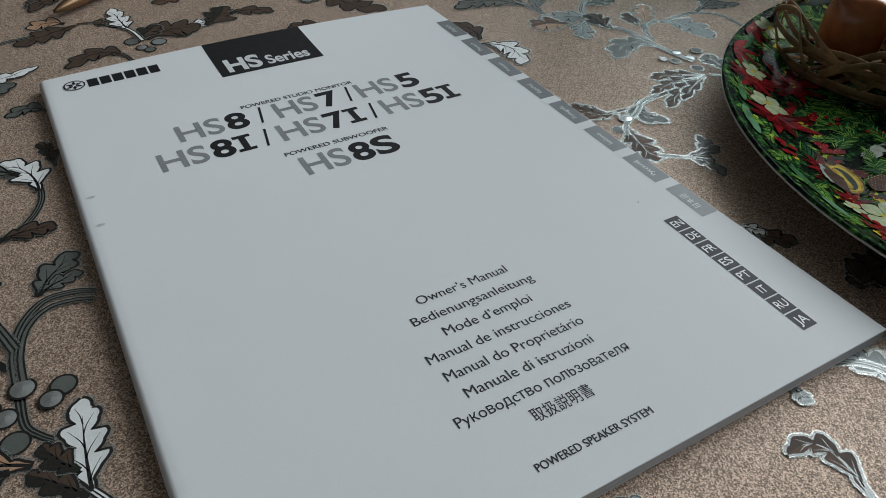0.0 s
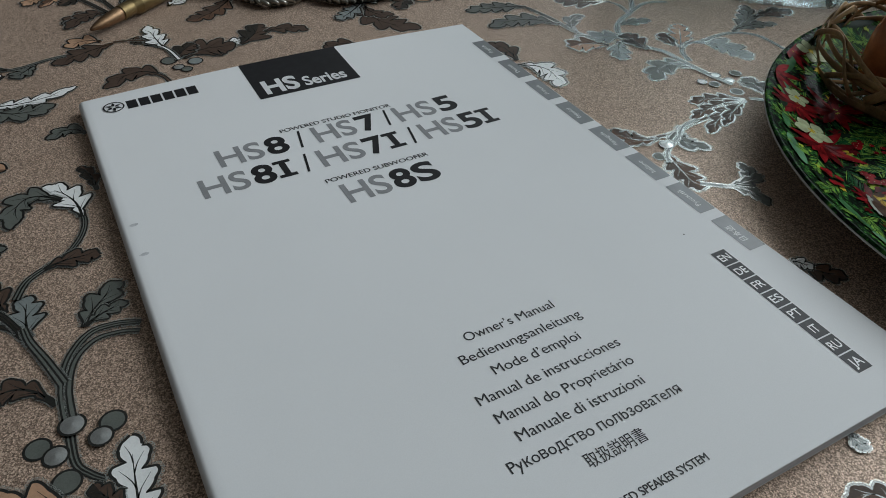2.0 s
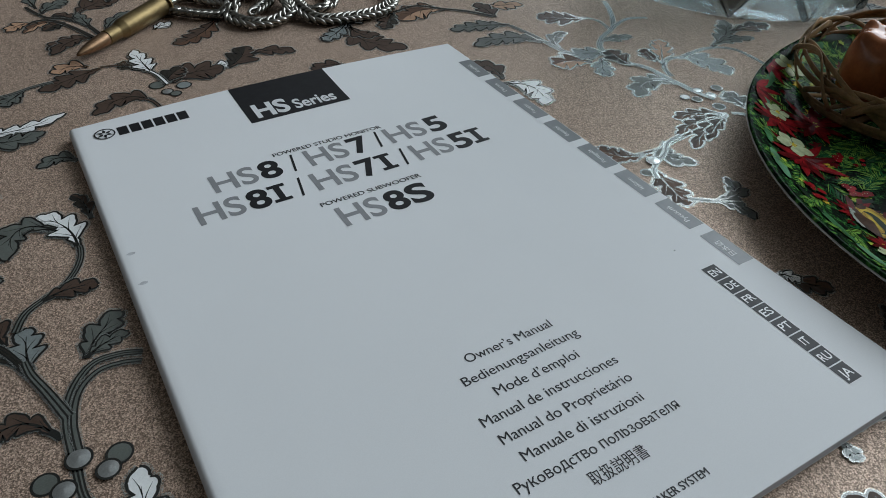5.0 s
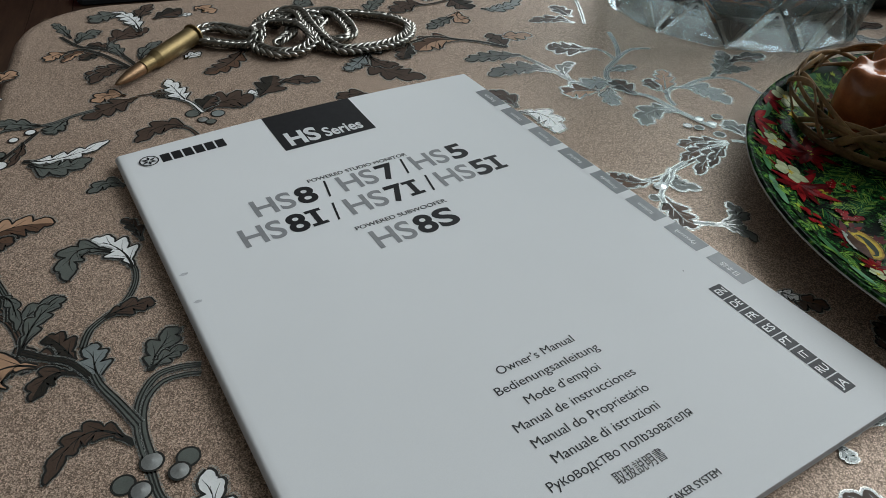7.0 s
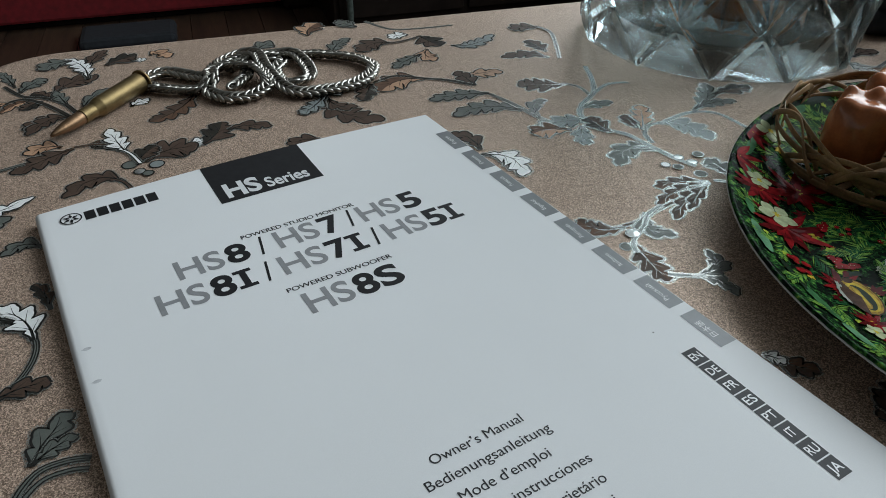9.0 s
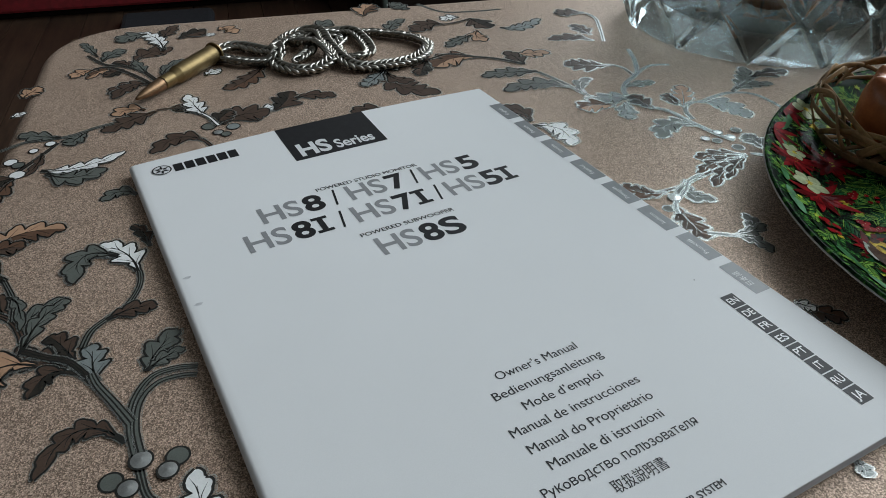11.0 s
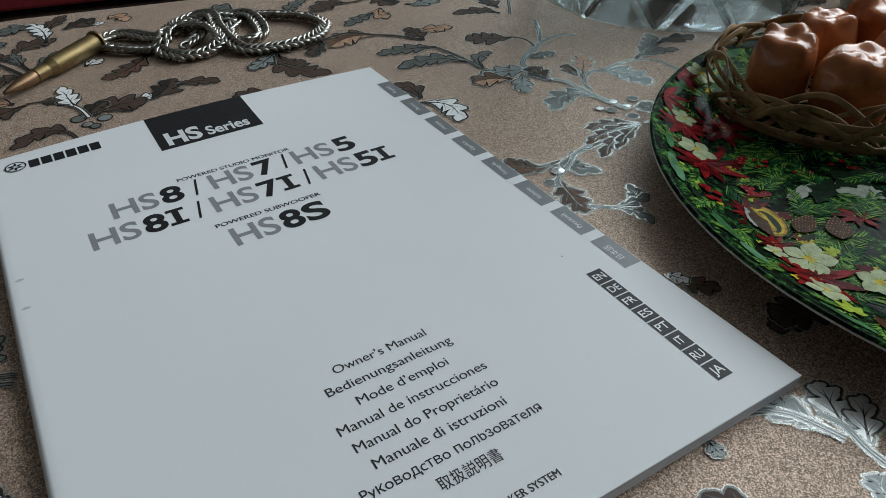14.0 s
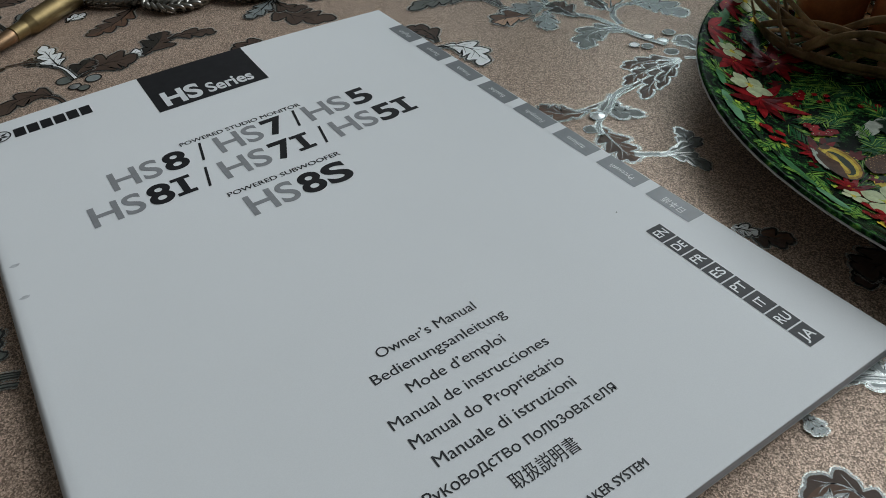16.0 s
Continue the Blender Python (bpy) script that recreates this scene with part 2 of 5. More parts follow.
def lathe(profile, segments=48, smooth=True):
    """A turned body: profile of (radius, height) from bottom to top; radius 0 closes it."""
    crisp = {p for p, q in zip(profile, profile[1:]) if p == q}          # a repeated point makes a crisp edge
    profile = [p for n, p in enumerate(profile) if n == 0 or p != profile[n - 1]]
    bm = bmesh.new()
    rings = []
    for r, z in profile:
        if r == 0:
            rings.append([bm.verts.new((0, 0, z))])
        else:
            rings.append([bm.verts.new((r * math.cos(2 * math.pi * k / segments), r * math.sin(2 * math.pi * k / segments), z)) for k in range(segments)])
    for n, (a, b) in enumerate(zip(rings, rings[1:])):
        for k in range(segments):
            k2 = (k + 1) % segments
            loop = [a[k % len(a)], a[k2 % len(a)], b[k2 % len(b)], b[k % len(b)]]
            loop = [v for n, v in enumerate(loop) if v not in loop[:n]]
            if len(loop) > 2:
                f = bm.faces.new(loop)
                f.smooth = smooth
    for p, ring in zip(profile, rings):
        if p in crisp:
            for k, v in enumerate(ring):
                e = bm.edges.get((v, ring[(k + 1) % segments]))
                if e:
                    e.smooth = False
    bmesh.ops.recalc_face_normals(bm, faces=bm.faces)
    return bm


def smooth_path(points, per=8, closed=False):
    """A Catmull-Rom line through points."""
    pts = [Vector(p) for p in points]
    n, out = len(pts), []
    for i in range(n if closed else n - 1):
        a, b, c, d = (pts[(i + k) % n] if closed else pts[min(max(i + k, 0), n - 1)] for k in (-1, 0, 1, 2))
        for k in range(per):
            s = k / per
            out.append(0.5 * (2 * b + (c - a) * s + (2 * a - 5 * b + 4 * c - d) * s * s + (3 * b - a - 3 * c + d) * s ** 3))
    if not closed:
        out.append(pts[-1])
    return out


def tube(path, radius, sides=6, flat=1.0, bm=None, closed=False):
    """A strip or rod along a path; flat squeezes it along its own normal."""
    bm = bm or bmesh.new()
    rings = []
    n = len(path)
    for i, p in enumerate(path):
        t = (path[(i + 1) % n if closed else min(i + 1, n - 1)] - path[(i - 1) % n if closed else max(i - 1, 0)]).normalized()
        side = t.cross(Vector((0, 0, 1)))
        side = side.normalized() if side.length > 1e-4 else Vector((1, 0, 0))
        up = side.cross(t)
        r = radius(i / (n - 1)) if callable(radius) else radius
        rings.append([bm.verts.new(p + side * math.cos(2 * math.pi * k / sides) * r + up * math.sin(2 * math.pi * k / sides) * r * flat) for k in range(sides)])
    for i in range(n if closed else n - 1):
        a, b = rings[i], rings[(i + 1) % n]
        for k in range(sides):
            f = bm.faces.new((a[k], a[(k + 1) % sides], b[(k + 1) % sides], b[k]))
            f.smooth = True
    if not closed:
        bm.faces.new(rings[0][::-1])
        bm.faces.new(rings[-1])
    return bm


# ---- room ----
def room_box(name, label, mat, bounds, category, bevel=0.0):
    ob = part(name, box_bm(*bounds, bevel), mat, None)
    ob.matrix_world = ROOM
    return tagged(ob, label, category, kind="structure")


U0, U1, V0, V1 = -1.7, WIN_U, -2.4, 3.45
sub_floor = room_box("floor", "dark brown wooden floor boards", DARK, (U0, V0, FLOOR_Z - 0.1, U1, V1, FLOOR_Z - 0.012), "floor")
room_box("ceiling", "plain off-white ceiling", CEILING, (U0 - 0.1, V0 - 0.1, CEIL_Z, U1 + 0.1, V1 + 0.1, CEIL_Z + 0.1), "ceiling")
room_box("wall_north", "plain beige plaster wall", WALL, (U0, V1, FLOOR_Z, U1, V1 + 0.1, CEIL_Z), "wall")
room_box("wall_south", "plain beige plaster wall", WALL, (U0, V0 - 0.1, FLOOR_Z, U1, V0, CEIL_Z), "wall")
room_box("wall_west", "plain beige plaster wall", WALL, (U0 - 0.1, V0 - 0.1, FLOOR_Z, U0, V1 + 0.1, CEIL_Z), "wall")
east = bmesh.new()
for b in ((U1, V0 - 0.1, FLOOR_Z, U1 + 0.12, WIN_V0, CEIL_Z), (U1, WIN_V1, FLOOR_Z, U1 + 0.12, V1 + 0.1, CEIL_Z),
          (U1, WIN_V0, FLOOR_Z, U1 + 0.12, WIN_V1, WIN_Z0), (U1, WIN_V0, WIN_Z1, U1 + 0.12, WIN_V1, CEIL_Z)):
    box_bm(*b, bm=east)
ob = part("wall_east", east, WALL, None)
ob.matrix_world = ROOM
tagged(ob, "plain beige plaster wall with a window opening", "wall", kind="structure")

window = thing("window_1", ROOM, "white painted two-light window in daylight", "window", kind="structure")
wb = bmesh.new()
for b in ((U1 + 0.05, WIN_V0, WIN_Z0, U1 + 0.1, WIN_V1, WIN_Z0 + 0.05), (U1 + 0.05, WIN_V0, WIN_Z1 - 0.05, U1 + 0.1, WIN_V1, WIN_Z1),
          (U1 + 0.05, WIN_V0, WIN_Z0 + 0.05, U1 + 0.1, WIN_V0 + 0.05, WIN_Z1 - 0.05), (U1 + 0.05, WIN_V1 - 0.05, WIN_Z0 + 0.05, U1 + 0.1, WIN_V1, WIN_Z1 - 0.05),
          (U1 + 0.05, (WIN_V0 + WIN_V1) / 2 - 0.03, WIN_Z0 + 0.05, U1 + 0.1, (WIN_V0 + WIN_V1) / 2 + 0.03, WIN_Z1 - 0.05)):
    box_bm(*b, bm=wb)
part("window_frame", wb, WHITE_PAINT, window)
for a, b in ((WIN_V0 + 0.05, (WIN_V0 + WIN_V1) / 2 - 0.03), ((WIN_V0 + WIN_V1) / 2 + 0.03, WIN_V1 - 0.05)):
    pane = part("pane", box_bm(U1 + 0.072, a, WIN_Z0 + 0.05, U1 + 0.076, b, WIN_Z1 - 0.05), PANE, window)
    pane.visible_shadow = False

# ---- table ----
table = thing("table", ROOM, "dark wooden table under a patterned cloth", "table")
TW, TD = 1.15, 0.78
part("tabletop", box_bm(0.012, -TD + 0.012, -0.026, TW - 0.012, -0.012, -0.003, 0.004), TABLE_WOOD, table)
part("apron", box_bm(0.07, -TD + 0.07, -0.11, TW - 0.07, -0.07, -0.026, 0.003), TABLE_WOOD, table)
for u, v in ((0.1, -0.1), (TW - 0.1, -0.1), (0.1, -TD + 0.1), (TW - 0.1, -TD + 0.1)):
    part("leg", box_bm(u - 0.025, v - 0.025, FLOOR_Z, u + 0.025, v + 0.025, -0.11, 0.004), TABLE_WOOD, table)


def rounded(u0, v0, u1, v1, r, n=12):
    out = []
    for cu, cv, a0 in ((u1 - r, v1 - r, 0), (u0 + r, v1 - r, 90), (u0 + r, v0 + r, 180), (u1 - r, v0 + r, 270)):
        out += [(cu + r * math.cos(radians(a0 + 90 * k / n)), cv + r * math.sin(radians(a0 + 90 * k / n))) for k in range(n + 1)]
    return out


def cloth_bm():
    """The top sheet, bent over the table's edge and hanging in shallow waves."""
    bm = bmesh.new()
    rings = []
    for inset, z, wave in ((0.010, 0.0, 0), (0.005, -0.0008, 0), (0.0015, -0.004, 0), (0.0, -0.010, 0), (-0.001, -0.04, 0.1), (-0.004, -0.10, 0.6), (-0.006, -0.17, 1.0)):
        ring = []
        for k, (u, v) in enumerate(rounded(inset, -TD + inset, TW - inset, -inset, 0.062 - inset)):
            s = 1 + 0.008 * wave * math.sin(k * 1.3)
            ring.append(bm.verts.new((TW / 2 + (u - TW / 2) * s, -TD / 2 + (v + TD / 2) * s, z)))
        rings.append(ring)
    bm.faces.new(rings[0])
    for a, b in zip(rings, rings[1:]):
        for k in range(len(a)):
            f = bm.faces.new((a[k], b[k], b[(k + 1) % len(a)], a[(k + 1) % len(a)]))
            f.smooth = True
    bmesh.ops.recalc_face_normals(bm, faces=bm.faces)
    return bm


tablecloth = thing("tablecloth", pose(0, 0, 0), "taupe pebbled vinyl tablecloth with foil-printed scrolling leaves", "tablecloth")
sheet = part("cloth", cloth_bm(), CLOTH, tablecloth)
sheet.matrix_local = ROOM

LIFT = [0.00012]


def next_lift():
    LIFT[0] = 0.00012 + (LIFT[0] - 0.00012 + 0.00005) % 0.00065
    return LIFT[0]


def ribbon(bm, line, half, z, slot):
    """A flat strip along a line of 2D points; half(s) is its half width."""
    n = len(line)
    pairs = []
    for i, p in enumerate(line):
        t = (line[min(i + 1, n - 1)] - line[max(i - 1, 0)]).normalized()
        q = Vector((-t.y, t.x)) * half(i / (n - 1))
        pairs.append((bm.verts.new((p.x + q.x, p.y + q.y, z)), bm.verts.new((p.x - q.x, p.y - q.y, z))))
    for (a, b), (c, d) in zip(pairs, pairs[1:]):
        f = bm.faces.new((a, b, d, c))
        f.material_index = slot


def leaf(bx, by, cx, cy, tx, ty, wide, tone):
    """A printed acanthus leaf: a thin neck, rounded lobes with small teeth, a dark rib and one vein to each lobe."""
    rng = random.Random(round(bx * 9e4) + round(by * 7e4))
    b, c, e = Vector((bx, by)), Vector((cx, cy)), Vector((tx, ty))
    n = 84
    rib = [(1 - s) ** 2 * b + 2 * s * (1 - s) * c + s * s * e for s in (i / n for i in range(n + 1))]
    length = sum((q - p).length for p, q in zip(rib, rib[1:]))
    lobes = max(3, min(5, round(length / 0.0085)))
    z = next_lift()
    skew = [rng.uniform(0.9, 1.15) for _ in range(2)]
    phase = [rng.uniform(0.0, 0.2), rng.uniform(0.35, 0.6)]
    tip_side = rng.choice((0, 1))
    edges = []
    for side in (0, 1):
        row = []
        for i, p in enumerate(rib):
            s = i / n
            t = (rib[min(i + 1, n)] - rib[max(i - 1, 0)]).normalized()
            q = Vector((-t.y, t.x)) * (1 if side == 0 else -1)
            saw = (s * lobes + phase[side]) % 1.0
            neck = min(1.0, max(0.0, (s - 0.05) / 0.33))
            body = (0.10 + 0.90 * neck * neck * (3 - 2 * neck)) * (max(0.0, 1 - s ** 3.4)) ** 0.62
            rise = 1 - (1 - min(1, saw / 0.78)) ** 1.9
            cut = 0.30 + 0.76 * rise + 0.10 * abs(math.sin(2 * math.pi * saw / 0.78)) if saw < 0.78 else 1.06 - 0.76 * (saw - 0.78) / 0.22
            if s > 0.86:
                cut = cut * 0.6 + (0.55 if side == tip_side else 0.3)
            row.append((p, q, t, wide * 0.96 * body * cut * skew[side], saw))
        edges.append(row)
    bm = bmesh.new()
    line = 0.00092 * min(1.0, 0.35 + wide / 0.0085)
    slots = {"C": ("O", "B"), "K": ("K", "D"), "B": ("B", "D")}.get(tone, (tone, tone))
    for layer, grow in ((-1, line * (2.1 if wide > 0.0052 else 1.65)), (0, line), (1, 0.0)):
        zz = z + layer * 0.000014
        mid = [bm.verts.new((p.x, p.y, zz)) for p in rib]
        for side in (0, 1):
            rim = [p + q * w + t * w * 0.32 for p, q, t, w, saw in edges[side]]
            out = []
            for i, p in enumerate(rim):      # the outline keeps its width round every tooth
                along = rim[min(i + 2, n)] - rim[max(i - 2, 0)]
                away = Vector((-along.y, along.x)).normalized() * (1 if side == 0 else -1) if along.length > 1e-7 else edges[side][i][1]
                away = (away + edges[side][i][1] * 0.5 + (edges[side][i][2] if i > n - 3 else Vector((0, 0)))).normalized()
                out.append(bm.verts.new((p.x + away.x * grow, p.y + away.y * grow, zz)))
            for i in range(n):
                f = bm.faces.new((mid[i], mid[i + 1], out[i + 1], out[i]) if side else (mid[i], out[i], out[i + 1], mid[i + 1]))
                f.material_index = (3, 0, 1 + side)[layer + 1]
    zv = z + 0.000022
    ribbon(bm, rib[: int(n * 0.84)], lambda s: 0.00058 * (1.12 - s), zv, 0)
    for k in range(lobes):
        for side in (0, 1):
            at = (k + 0.62 - phase[side]) / lobes
            if not 0.22 < at < 0.92:
                continue
            i = int(n * at)
            i0 = max(1, i - int(n * 0.62 / lobes))
            p, q, t, w, saw = edges[side][i]
            ribbon(bm, smooth_path([rib[i0], rib[i0].lerp(p, 0.6) + q * w * 0.22, p + q * w * 0.70 + t * w * 0.35], 5), lambda s: 0.00021 * (1.15 - s), zv, 0)
    part("printed_leaf", bm, (OUTLINE, FOIL[slots[0]], FOIL[slots[1]], HALO), tablecloth)


def stem(tone, half, *xy):
    line = smooth_path([Vector((x, y)) for x, y in zip(xy[::2], xy[1::2])], 8)
    z = next_lift()
    bm = bmesh.new()
    taper = lambda s: 1.1 - 0.45 * s
    ribbon(bm, line, lambda s: half * 0.66 * taper(s) + 0.0013, z - 0.000014, 2)
    ribbon(bm, line, lambda s: half * 0.66 * taper(s) + 0.00058, z, 0)
    ribbon(bm, line, lambda s: half * 0.66 * taper(s), z + 0.000014, 1)
    if half > 0.0011:                    # a dark line runs inside the broader stems
        ribbon(bm, line, lambda s: 0.00030 * taper(s), z + 0.000024, 0)
    part("printed_stem", bm, (OUTLINE, FOIL[tone], HALO), tablecloth)


def berry(x, y, r, tone):
    z = next_lift()
    bm = bmesh.new()
    for rad, zz, slot in ((r + 0.0003, z, 0), (r - 0.00045, z + 0.000014, 1)):
        f = bm.faces.new([bm.verts.new((x + rad * math.cos(k * math.pi / 16), y + rad * math.sin(k * math.pi / 16), zz)) for k in range(32)])
        f.material_index = slot
        if slot and tone == "S":
            for h in bmesh.ops.poke(bm, faces=[f])["verts"]:
                h.co.z += r * 0.16
    part("printed_berry", bm, (OUTLINE, FOIL[tone]), tablecloth)


# ---- printed pattern ----
leaf(-0.0195, 0.0653, -0.0194, 0.0800, -0.0166, 0.0984, 0.0063, 'W')
stem('W', 0.0016, -0.0081, 0.0382, -0.0121, 0.0496, -0.0162, 0.0600, -0.0194, 0.0659)
leaf(-0.0207, 0.0644, -0.0268, 0.0730, -0.0333, 0.0790, 0.0034, 'K')
leaf(-0.0213, 0.0736, -0.0264, 0.0794, -0.0285, 0.0867, 0.0034, 'K')
leaf(-0.0318, 0.0810, -0.0476, 0.0915, -0.0671, 0.0895, 0.0082, 'O')
leaf(-0.0373, 0.0817, -0.0454, 0.0821, -0.0536, 0.0707, 0.0049, 'D')
leaf(-0.0389, 0.0821, -0.0540, 0.0826, -0.0679, 0.0835, 0.0048, 'D')
leaf(-0.0458, 0.0813, -0.0563, 0.0772, -0.0725, 0.0777, 0.0051, 'D')
leaf(-0.0339, 0.1195, -0.0454, 0.1449, -0.0615, 0.1179, 0.0040, 'D')
stem('G', 0.0016, -0.0316, 0.1107, -0.0312, 0.1248, -0.0278, 0.1370, -0.0203, 0.1458, -0.0118, 0.1463, -0.0043, 0.1435)
stem('G', 0.0008, -0.0301, 0.1113, -0.0296, 0.1240, -0.0261, 0.1355, -0.0192, 0.1419, -0.0113, 0.1419, -0.0055, 0.1396)
stem('G', 0.0017, -0.0308, 0.1271, -0.0344, 0.1397, -0.0378, 0.1504, -0.0389, 0.1577)
stem('G', 0.0012, -0.0320, 0.1074, -0.0319, 0.0963, -0.0289, 0.0908, -0.0251, 0.0867)
leaf(-0.0378, 0.1527, -0.0388, 0.1637, -0.0359, 0.1739, 0.0051, 'L')
leaf(-0.0436, 0.1683, -0.0464, 0.1799, -0.0498, 0.1864, 0.0049, 'K')
leaf(-0.0453, 0.1620, -0.0609, 0.1917, -0.0781, 0.1666, 0.0063, 'D')
leaf(-0.0560, 0.1717, -0.0729, 0.1861, -0.0765, 0.1593, 0.0093, 'O')
leaf(-0.0468, 0.1628, -0.0525, 0.1697, -0.0601, 0.1561, 0.0045, 'K')
stem('K', 0.0010, -0.0380, 0.1497, -0.0423, 0.1591, -0.0471, 0.1633)
leaf(-0.0213, 0.1497, -0.0170, 0.1596, -0.0062, 0.1668, 0.0058, 'G')
leaf(-0.0207, 0.1502, -0.0145, 0.1551, -0.0065, 0.1551, 0.0031, 'G')
stem('G', 0.0013, -0.0398, 0.1736, -0.0355, 0.1818, -0.0286, 0.1867, -0.0209, 0.1911, -0.0144, 0.2004, -0.0118, 0.2106, -0.0132, 0.2229)
leaf(-0.0124, 0.2123, -0.0114, 0.2295, -0.0236, 0.2394, 0.0068, 'W')
leaf(-0.0180, 0.2273, -0.0339, 0.2460, -0.0374, 0.2162, 0.0061, 'G')
leaf(-0.0292, 0.1858, -0.0188, 0.1899, -0.0104, 0.1853, 0.0048, 'D')
leaf(-0.0601, 0.1936, -0.0544, 0.2073, -0.0405, 0.2071, 0.0040, 'G')
leaf(-0.0633, 0.2032, -0.0664, 0.2228, -0.0786, 0.2254, 0.0057, 'B')
stem('D', 0.0014, -0.0594, 0.1818, -0.0596, 0.1922, -0.0626, 0.2037, -0.0713, 0.2139, -0.0816, 0.2192, -0.0923, 0.2140)
leaf(-0.0626, 0.2310, -0.0718, 0.2526, -0.0870, 0.2399, 0.0090, 'G')
stem('G', 0.0013, -0.0612, 0.2022, -0.0602, 0.2151, -0.0626, 0.2310)
leaf(-0.0692, 0.2521, -0.0594, 0.2744, -0.0356, 0.2611, 0.0084, 'C')
leaf(-0.0684, 0.2532, -0.0624, 0.2600, -0.0535, 0.2542, 0.0059, 'B')
leaf(-0.0690, 0.2486, -0.0726, 0.2628, -0.0785, 0.2707, 0.0030, 'D')
stem('K', 0.0010, -0.0692, 0.2521, -0.0671, 0.2413, -0.0633, 0.2332)
stem('K', 0.0014, -0.0594, 0.1818, -0.0526, 0.1746, -0.0453, 0.1680, -0.0401, 0.1566)
berry(-0.0308, 0.1100, 0.0038, 'S')
berry(-0.0201, 0.1060, 0.0038, 'G')
berry(-0.0241, 0.1020, 0.0034, 'S')
berry(-0.0407, 0.1060, 0.0037, 'G')
berry(-0.0365, 0.1012, 0.0035, 'S')
berry(-0.0350, 0.0910, 0.0040, 'G')
berry(-0.0529, 0.3406, 0.0036, 'W')
berry(-0.0509, 0.3248, 0.0041, 'W')
berry(-0.0497, 0.3354, 0.0033, 'G')
berry(-0.0411, 0.3484, 0.0026, 'W')
berry(-0.0322, 0.3530, 0.0029, 'W')
leaf(-0.0373, 0.3435, -0.0386, 0.3329, -0.0471, 0.3215, 0.0024, 'D')
leaf(-0.0532, 0.3206, -0.0597, 0.3111, -0.0659, 0.2980, 0.0061, 'B')
leaf(-0.0527, 0.3204, -0.0575, 0.3231, -0.0646, 0.3179, 0.0046, 'K')
leaf(-0.0399, 0.3233, -0.0253, 0.3112, 0.0019, 0.3247, 0.0050, 'W')
leaf(-0.0376, 0.3187, -0.0290, 0.3016, -0.0103, 0.3108, 0.0076, 'G')
stem('K', 0.0010, -0.0504, 0.3287, -0.0375, 0.3421, -0.0286, 0.3527)
leaf(-0.0007, 0.2767, -0.0064, 0.2891, -0.0171, 0.2789, 0.0050, 'G')
leaf(-0.0043, 0.2289, -0.0035, 0.2435, -0.0079, 0.2496, 0.0032, 'K')
leaf(0.0218, 0.3728, 0.0148, 0.3823, 0.0038, 0.3741, 0.0071, 'O')
leaf(0.0274, 0.3681, 0.0132, 0.3641, -0.0046, 0.3547, 0.0077, 'D')
stem('D', 0.0008, 0.0278, 0.3697, 0.0369, 0.3677, 0.0465, 0.3627)
leaf(-0.0127, 0.3589, -0.0194, 0.3518, -0.0243, 0.3474, 0.0059, 'G')
stem('G', 0.0010, 0.0026, 0.3626, -0.0072, 0.3618, -0.0203, 0.3579, -0.0324, 0.3586, -0.0441, 0.3607, -0.0578, 0.3556)
leaf(-0.0264, 0.3579, -0.0379, 0.3650, -0.0459, 0.3720, 0.0051, 'G')
leaf(-0.0405, 0.4229, -0.0370, 0.4316, -0.0285, 0.4343, 0.0062, 'O')
leaf(-0.0489, 0.3962, -0.0456, 0.4006, -0.0406, 0.4007, 0.0027, 'W')
leaf(0.0511, 0.3496, 0.0491, 0.3601, 0.0483, 0.3825, 0.0058, 'W')
stem('W', 0.0010, 0.0548, 0.3322, 0.0530, 0.3442, 0.0504, 0.3517)
leaf(0.0492, 0.3524, 0.0443, 0.3684, 0.0362, 0.3681, 0.0053, 'K')
leaf(0.0432, 0.3171, 0.0346, 0.3387, 0.0142, 0.3168, 0.0072, 'D')
stem('D', 0.0009, 0.0448, 0.3093, 0.0432, 0.3171, 0.0398, 0.3221)
berry(0.0497, 0.3340, 0.0042, 'G')
berry(0.0621, 0.3276, 0.0039, 'L')
berry(0.0525, 0.3243, 0.0030, 'S')
berry(0.0558, 0.3201, 0.0029, 'G')
leaf(0.0570, 0.3327, 0.0600, 0.3439, 0.0672, 0.3502, 0.0043, 'K')
leaf(0.0288, 0.4126, 0.0174, 0.4154, 0.0074, 0.4057, 0.0071, 'D')
leaf(0.0035, 0.4493, -0.0034, 0.4528, -0.0100, 0.4433, 0.0059, 'O')
stem('K', 0.0010, 0.0330, 0.4105, 0.0224, 0.4372, 0.0129, 0.4510, 0.0038, 0.4513)
leaf(0.0523, 0.4639, 0.0574, 0.4952, 0.0440, 0.5074, 0.0066, 'W')
leaf(0.0486, 0.5023, 0.0378, 0.5062, 0.0275, 0.4963, 0.0084, 'G')
leaf(0.0295, 0.4526, 0.0433, 0.4721, 0.0568, 0.4634, 0.0105, 'D')
stem('D', 0.0008, 0.0238, 0.4471, 0.0295, 0.4526, 0.0372, 0.4592)
leaf(0.0099, 0.4734, 0.0076, 0.4962, 0.0043, 0.5057, 0.0033, 'G')
leaf(0.0114, 0.4635, 0.0183, 0.4770, 0.0289, 0.4789, 0.0059, 'G')
leaf(0.0178, 0.4450, 0.0089, 0.4524, -0.0015, 0.4370, 0.0042, 'C')
leaf(0.0273, 0.4441, 0.0234, 0.4532, 0.0189, 0.4589, 0.0051, 'K')
leaf(0.0222, 0.4423, 0.0173, 0.4428, 0.0097, 0.4358, 0.0052, 'K')
